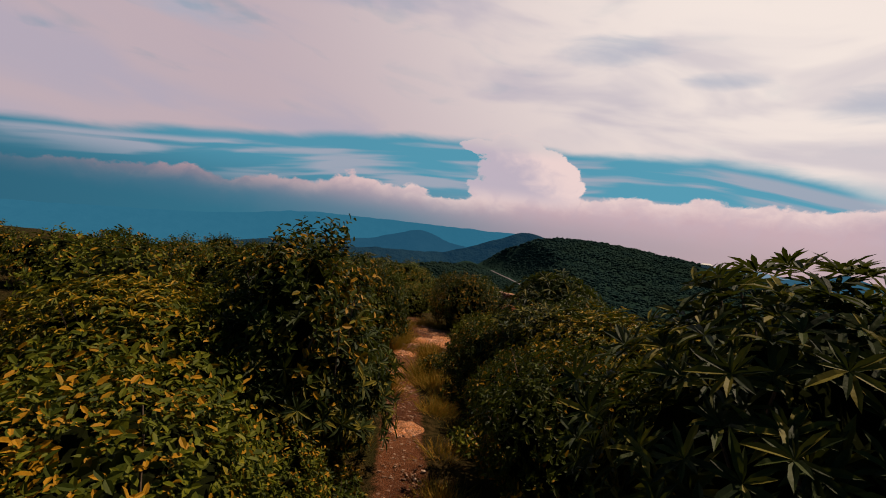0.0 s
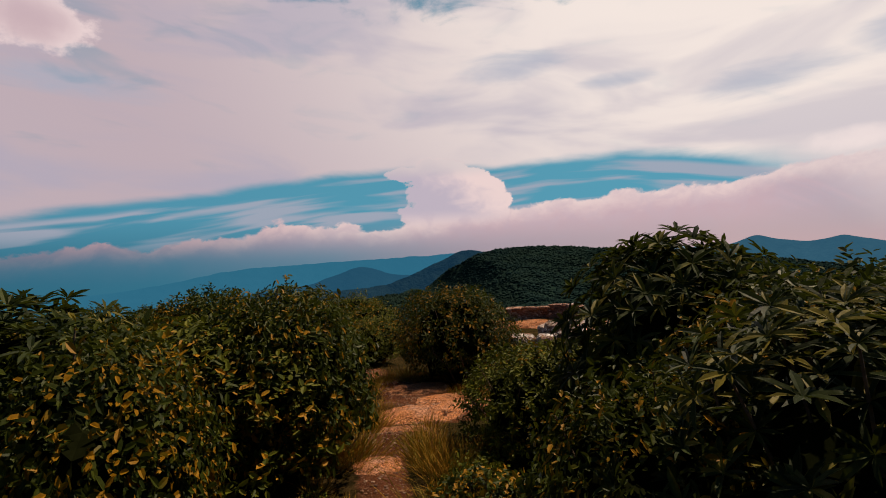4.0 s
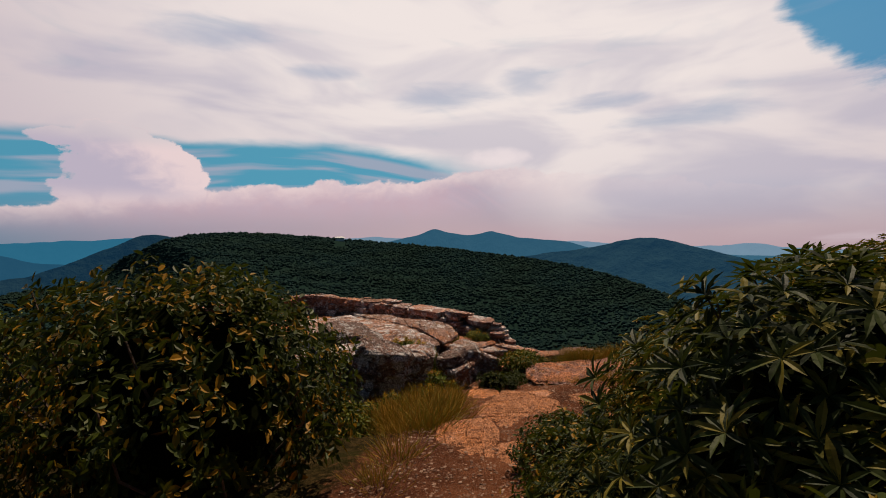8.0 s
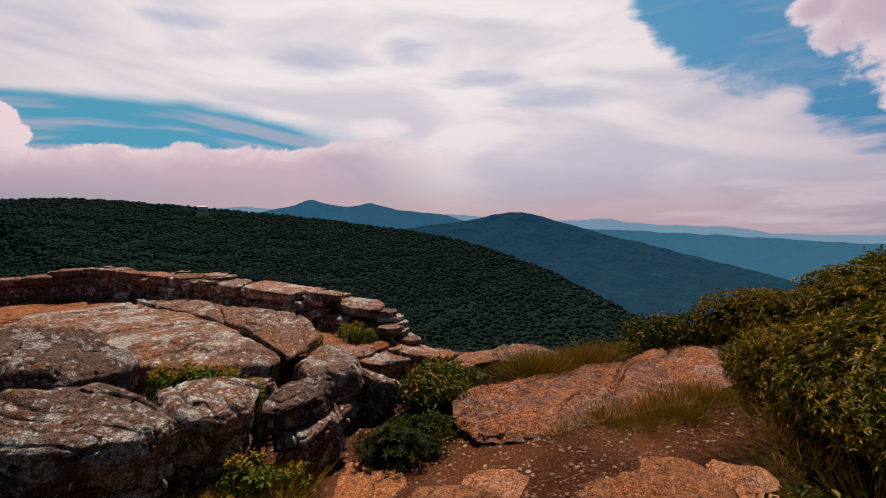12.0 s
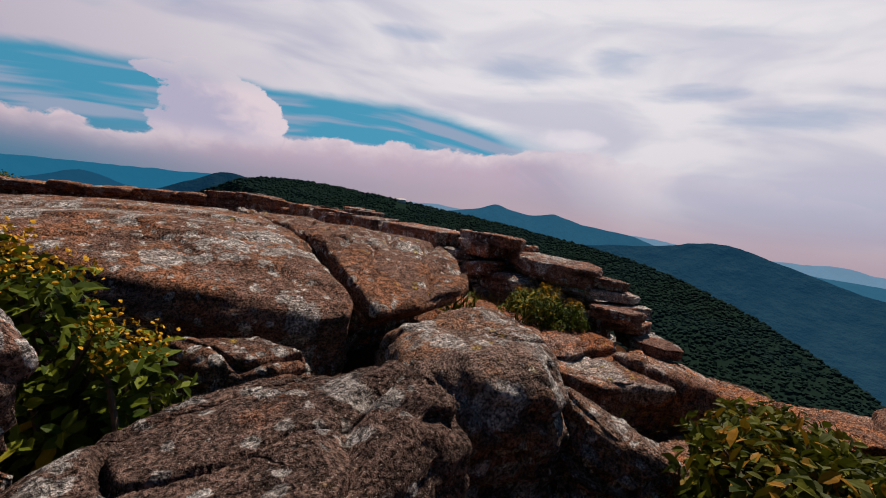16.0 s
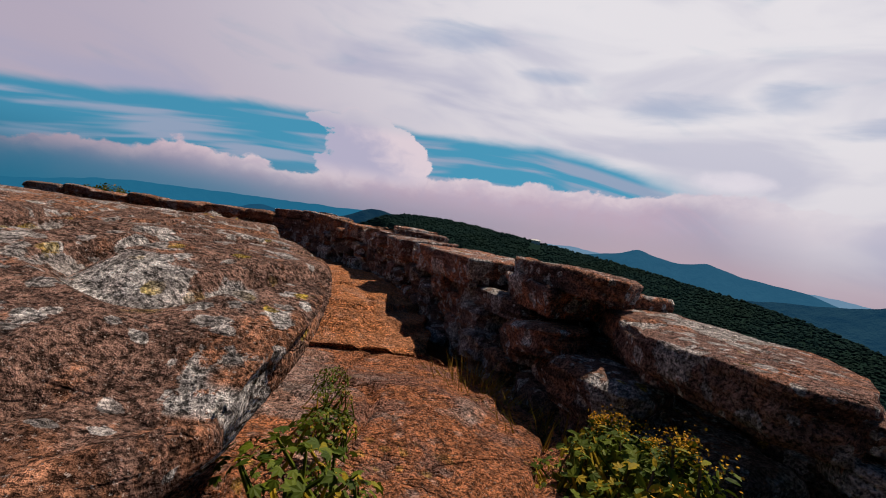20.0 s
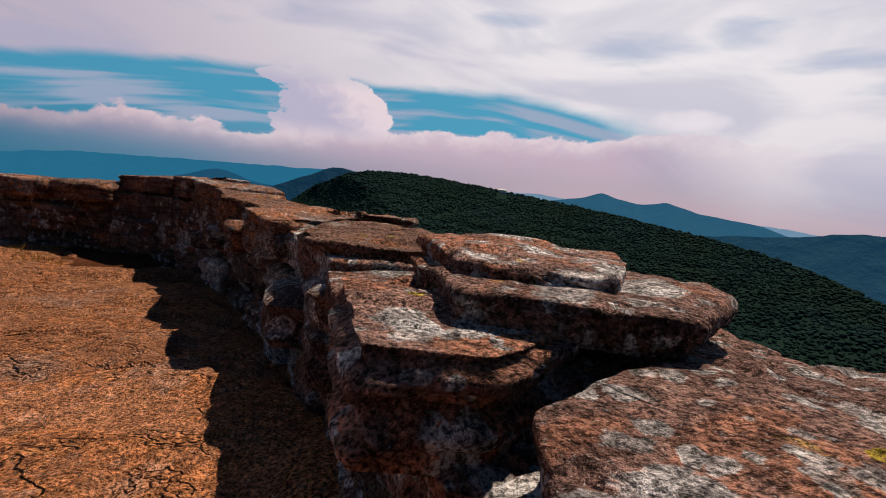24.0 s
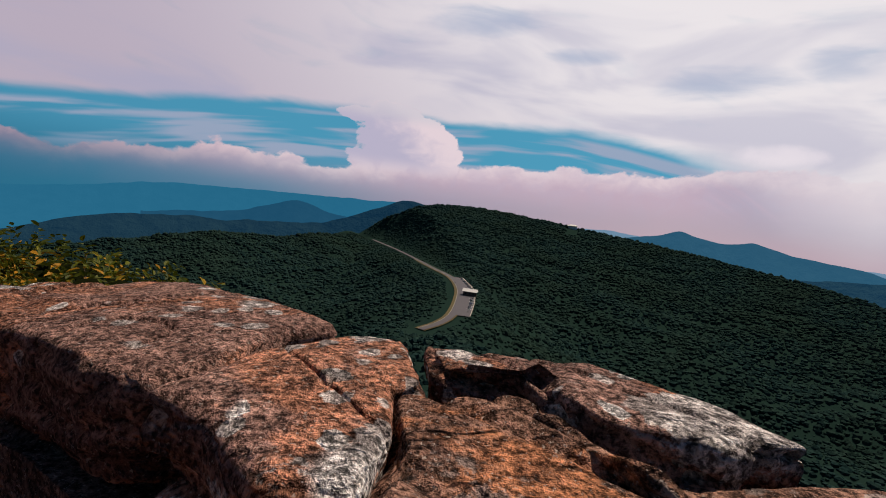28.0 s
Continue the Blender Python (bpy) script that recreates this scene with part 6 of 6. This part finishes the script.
rng = random.Random(23)
for i in range(100):
    u = rng.uniform(0.4, 11.0)
    side = rng.choice((-1, 1))
    x = float(np.interp(u, [p[1] for p in TRAIL], [p[0] for p in TRAIL])) + side * rng.uniform(0.26, 0.6)
    if x > 0.2 and u > 9.3:
        continue
    plant(rng.choice(G), x, u, rng.uniform(0, 360), rng.uniform(0.5, 0.85))
for i in range(46):
    u = rng.uniform(0.6, 11.0)
    side = rng.choice((-1, 1))
    x = float(np.interp(u, [p[1] for p in TRAIL], [p[0] for p in TRAIL])) + side * rng.uniform(0.5, 0.85)
    if x > 0.2 and u > 9.0:
        continue
    plant(rng.choice((H_[2], H_[3], H_[0])), x, u, rng.uniform(0, 360), rng.uniform(0.65, 0.95))


# ---------------------------------------------------------------- gravel on the bare ground
# bushes on the slope below the wall's northern bend, given by the height of their tops
for k, (x, y, top) in enumerate(((5.1, 26.1, -2.56), (5.45, 26.7, -2.72), (4.3, 26.6, -2.55), (5.95, 26.9, -2.86), (6.5, 27.2, -3.05), (4.6, 27.6, -2.75), (3.4, 27.0, -2.6), (7.1, 27.6, -3.35))):
    high = max(0.5, top - float(land(x, y)))
    plant((S[1], FAR[1], S[0], FAR[2])[k % 4], x, y, 77 * k, min(1.0, high / 1.3), tall=max(1.0, high / 1.3))


# golden tufts and low bushes round the reddish shelf
rng = random.Random(61)
for k in range(46):
    u = rng.random()
    x, y = 6.72 + 1.25 * u + rng.uniform(-0.1, 0.1), 13.2 - 0.78 * u + rng.uniform(-0.16, 0.12)
    plant(G[k % 4], x, y, rng.uniform(0, 360), rng.uniform(0.34, 0.62))
for x, y, size in ((6.42, 13.66, 0.55), (6.35, 13.58, 0.45), (6.5, 13.5, 0.5), (6.3, 13.7, 0.5), (6.68, 13.4, 0.42), (7.98, 12.3, 0.6), (8.15, 12.2, 0.6), (7.8, 12.22, 0.5)):
    plant(G[2], x, y, 80 * x, size)
for k in range(20):
    u = rng.random()
    plant(G[k % 4], 7.5 + 0.9 * u + rng.uniform(-0.06, 0.06), 14.12 - 0.5 * u + rng.uniform(-0.06, 0.08), rng.uniform(0, 360), rng.uniform(0.45, 0.75), z=-3.0)
for proto, x, y, size in ((H_[3], 9.15, 13.3, 0.8), (H_[2], 9.4, 13.15, 0.9), (H_[3], 9.6, 12.95, 0.9), (H_[2], 9.8, 12.75, 0.9), (H_[4], 9.95, 12.55, 0.8), (H_[3], 8.95, 13.38, 0.6), (MOUND, 9.85, 12.15, 0.62), (MOUND, 9.6, 11.75, 0.66)):
    plant(proto, x, y, 131 * x, size, z=-3.02)


def build_gravel():
    rng = np.random.default_rng(3)
    n = 160000
    x, y = rng.uniform(-1.2, 9, n), rng.uniform(2, 16, n)
    keep = bare_ground(x, y) > 0.6
    x, y = x[keep][:26000], y[keep][:26000]
    s = 0.0035 + 0.014 * rng.uniform(0, 1, len(x)) ** 4
    v, f = ball(1)
    v = v[None] * (1 + rng.uniform(-0.3, 0.3, (len(x), len(v), 1))) * np.stack([s * rng.uniform(0.8, 1.6, len(x)), s, s * 0.55], -1)[:, None]
    v = v + np.stack([x, y, land(x, y) + s * 0.2], -1)[:, None]
    faces = f[None] + (np.arange(len(x)) * 12)[:, None, None]
    m, n_, b = material("gravel", 0.9, 0.2)
    r = n_.add("NewGeometry").outputs["Random Per Island"]
    n_.put(b.inputs["Base Color"], n_.ramp(r, [(0.0, (0.09, 0.05, 0.035)), (0.5, (0.2, 0.1, 0.06)), (1.0, (0.33, 0.22, 0.16))]))
    tagged(mesh_object("gravel", v.reshape(-1, 3), faces.reshape(-1, 3), m), "small reddish stones scattered over the worn trail", "gravel", kind="stuff")


build_gravel()


# ---------------------------------------------------------------- road over the saddle, with its car park
def ribbon(points, wide, lift, off=0.0):
    pts = [Vector((p[0], p[1])) for p in points]
    fine = []
    for i in range(len(pts) - 1):
        p0, p1, p2, p3 = pts[max(i - 1, 0)], pts[i], pts[i + 1], pts[min(i + 2, len(pts) - 1)]
        for k in range(10):
            u = k / 10
            fine.append(0.5 * (2 * p1 + (p2 - p0) * u + (2 * p0 - 5 * p1 + 4 * p2 - p3) * u * u + (3 * p1 - p0 - 3 * p2 + p3) * u ** 3))
    fine.append(pts[-1])
    hz = np.interp(np.linspace(0, 1, len(fine)), np.linspace(0, 1, len(points)), [p[2] for p in points])
    v, f = [], []
    for i, p in enumerate(fine):
        t = (fine[min(i + 1, len(fine) - 1)] - fine[max(i - 1, 0)]).normalized()
        nrm = Vector((-t.y, t.x))
        for k in (-0.5, 0.5):
            q = p + nrm * (off + k * wide)
            v.append((q.x, q.y, hz[i] + lift))
    for i in range(len(fine) - 1):
        f.append([2 * i, 2 * i + 1, 2 * i + 3, 2 * i + 2][::-1])
    return v, f


M_ASPHALT = plain("asphalt", (0.075, 0.068, 0.078), 0.9, 0.6)
M_LINE = plain("road_paint", (0.3, 0.25, 0.18), 0.7, 3.0)
M_VERGE = plain("dry_verge", (0.075, 0.055, 0.014), 0.95, 0.3)
M_WHITE = plain("white_paint", (0.7, 0.68, 0.66), 0.5, 0.6)
M_ROOF = plain("pale_metal_roof", (0.6, 0.58, 0.56), 0.5, 0.8)
M_TIMBER = plain("dark_timber", (0.08, 0.055, 0.04), 0.8, 2.0)
M_GLASS = plain("dark_glass", (0.02, 0.025, 0.03), 0.15, 2.0)
M_TYRE = plain("rubber", (0.02, 0.02, 0.02), 0.8, 5.0)
M_KERB = plain("stone_kerb", (0.36, 0.32, 0.28), 0.9, 1.0)
v, f = ribbon(ROAD[4:], 12, 1.0, -0.8)
tagged(mesh_object("verge", v, f, M_VERGE), "yellow-green mown verge beside the mountain road", "verge", kind="structure")
v, f = ribbon(ROAD[2:], 7.4, 1.25)
tagged(mesh_object("road", v, f, M_ASPHALT), "grey asphalt mountain road winding over the saddle", "road", kind="structure")
v, f = ribbon(ROAD[3:], 0.4, 1.32, -3.3)
tagged(mesh_object("edge_line", v, f, M_LINE), "pale painted line along the road's edge", "road marking", kind="structure")
v, f = ribbon(ROAD[6:10], 15, 1.2, 9.5)
tagged(mesh_object("parking_area", v, f, M_ASPHALT), "grey asphalt car park beside the mountain road", "car park", kind="structure")
v, f = ribbon(ROAD[6:10], 0.8, 1.7, 17.4)
tagged(mesh_object("kerb", v, f, M_KERB), "low stone kerb along the edge of the car park", "kerb", kind="structure")


def box(bm, x0, x1, y0, y1, z0, z1, taper=0.0):
    p = [(x0, y0, z0), (x1, y0, z0), (x1, y1, z0), (x0, y1, z0), (x0 + taper, y0 + taper, z1), (x1 - taper, y0 + taper, z1), (x1 - taper, y1 - taper, z1), (x0 + taper, y1 - taper, z1)]
    q = [bm.verts.new(c) for c in p]
    for i in ((3, 2, 1, 0), (4, 5, 6, 7), (0, 1, 5, 4), (1, 2, 6, 5), (2, 3, 7, 6), (3, 0, 4, 7)):
        bm.faces.new([q[k] for k in i])


def shape(*boxes):
    bm = bmesh.new()
    for q in boxes:
        box(bm, *q)
    return bm


def car(paint, words):
    root = new("car")
    body = shape((-2.2, 2.2, -0.88, 0.88, 0.35, 0.85, 0.06))
    bmesh.ops.bevel(body, geom=body.edges[:], offset=0.08, segments=1, affect="EDGES")
    part("body", body, paint, root)
    part("cabin", shape((-1.5, 1.1, -0.78, 0.78, 0.84, 1.42, 0.28)), M_GLASS, root)
    part("roof", shape((-1.15, 0.75, -0.48, 0.48, 1.41, 1.47, 0.05)), paint, root)
    for x in (-1.35, 1.35):
        for y in (-0.8, 0.8):
            bm = bmesh.new()
            bmesh.ops.create_cone(bm, cap_ends=True, segments=12, radius1=0.33, radius2=0.33, depth=0.22, matrix=pose(x, y, 0.33, 90, 0, 0))
            wheel = part("wheel", bm, M_TYRE, root)
            bm = bmesh.new()
            bmesh.ops.create_cone(bm, cap_ends=True, segments=10, radius1=0.2, radius2=0.16, depth=0.24, matrix=pose(x, y, 0.33, 90, 0, 0))
            part("rim", bm, M_KERB, wheel, "grey metal rim")
    return tagged(root, words, "car", "cars on the mountain road")


CARS = [car(M_WHITE, "white parked car in the roadside car park"), car(plain("silver_paint", (0.4, 0.4, 0.42), 0.35, 1.0, 0.6), "silver parked car in the roadside car park"), car(plain("dark_paint", (0.03, 0.035, 0.05), 0.3, 1.0), "dark parked car in the roadside car park"), car(plain("blue_paint", (0.05, 0.08, 0.16), 0.3, 1.0), "dark blue parked car in the roadside car park")]


def on_road(u, off):
    """Place and heading at the part u of the way along the road's car-park stretch, off metres to its side."""
    pts = ROAD[6:10]
    i = min(int(u * 3), 2)
    a, b_ = Vector(pts[i]), Vector(pts[i + 1])
    p = a.lerp(b_, u * 3 - i)
    t = (b_ - a).normalized()
    return p.x - t.y * off, p.y + t.x * off, p.z, math.degrees(math.atan2(t.y, t.x))


first = set()
spots = [(0.05 + 0.032 * i, 14.4, 66) for i in range(13)] + [(0.62 + 0.034 * i, 14.2, 66) for i in range(8)] + [(0.2, -1.6, 0)]
for i, (u, off, turn) in enumerate(spots):
    x, y, z, h = on_road(u, off)
    m, c = pose(x, y, z + 1.22 if off > 5 else z + 1.27, 0, 0, h + turn), CARS[0] if i == len(spots) - 1 else CARS[(0, 1, 0, 2, 0, 1, 0, 3, 0)[i % 9]]
    if c not in first:
        first.add(c)
        c.matrix_world = m
    else:
        copy_thing(c, m)
x, y, z, h = on_road(0.52, 12.5)
hut = new("roadside_building")
part("wall", shape((-6, 6, -3.4, 3.4, 0, 2.8)), M_TIMBER, hut)
roof_bm = bmesh.new()
rv = [roof_bm.verts.new(c) for c in ((-7, -4.4, 2.7), (7, -4.4, 2.7), (7, 4.4, 2.7), (-7, 4.4, 2.7), (-7, 0, 4.4), (7, 0, 4.4))]
for q in ((0, 1, 5, 4), (2, 3, 4, 5), (0, 4, 3), (1, 2, 5), (3, 2, 1, 0)):
    roof_bm.faces.new([rv[k] for k in q])
part("roof", roof_bm, M_ROOF, hut, "pale metal roof")
for q in (-3.5, 0, 3.5):
    part("window", shape((q - 0.6, q + 0.6, -3.45, -3.38, 1.0, 2.0)), M_GLASS, hut)
    part("window", shape((q - 0.6, q + 0.6, 3.38, 3.45, 1.0, 2.0)), M_GLASS, hut)
hut.matrix_world = pose(x, y, z + 1.2, 0, 0, h + 80) @ Matrix.Diagonal((1.25, 1.25, 1.8, 1))
tagged(hut, "small dark timber building with a pale metal roof beside the road", "building")
# pale building high on the wooded mountain
hx, hy = HOUSE[:2]
house = new("mountain_house")
part("wall", shape((-11, 11, -4, 4, -9, 3)), M_WHITE, house)
part("roof", shape((-14, 14, -8, 8, 3.02, 6.4, 7.4)), M_ROOF, house, "pale roof")
for q in (-8, -4, 0, 4, 8):
    part("window", shape((q - 0.8, q + 0.8, -4.06, -3.98, 1.5, 3.2)), M_GLASS, house)
house.matrix_world = pose(hx, hy, float(land(hx, hy)) + 3.5, 0, 0, -29)
tagged(house, "white building standing among trees on the mountain's shoulder", "building")
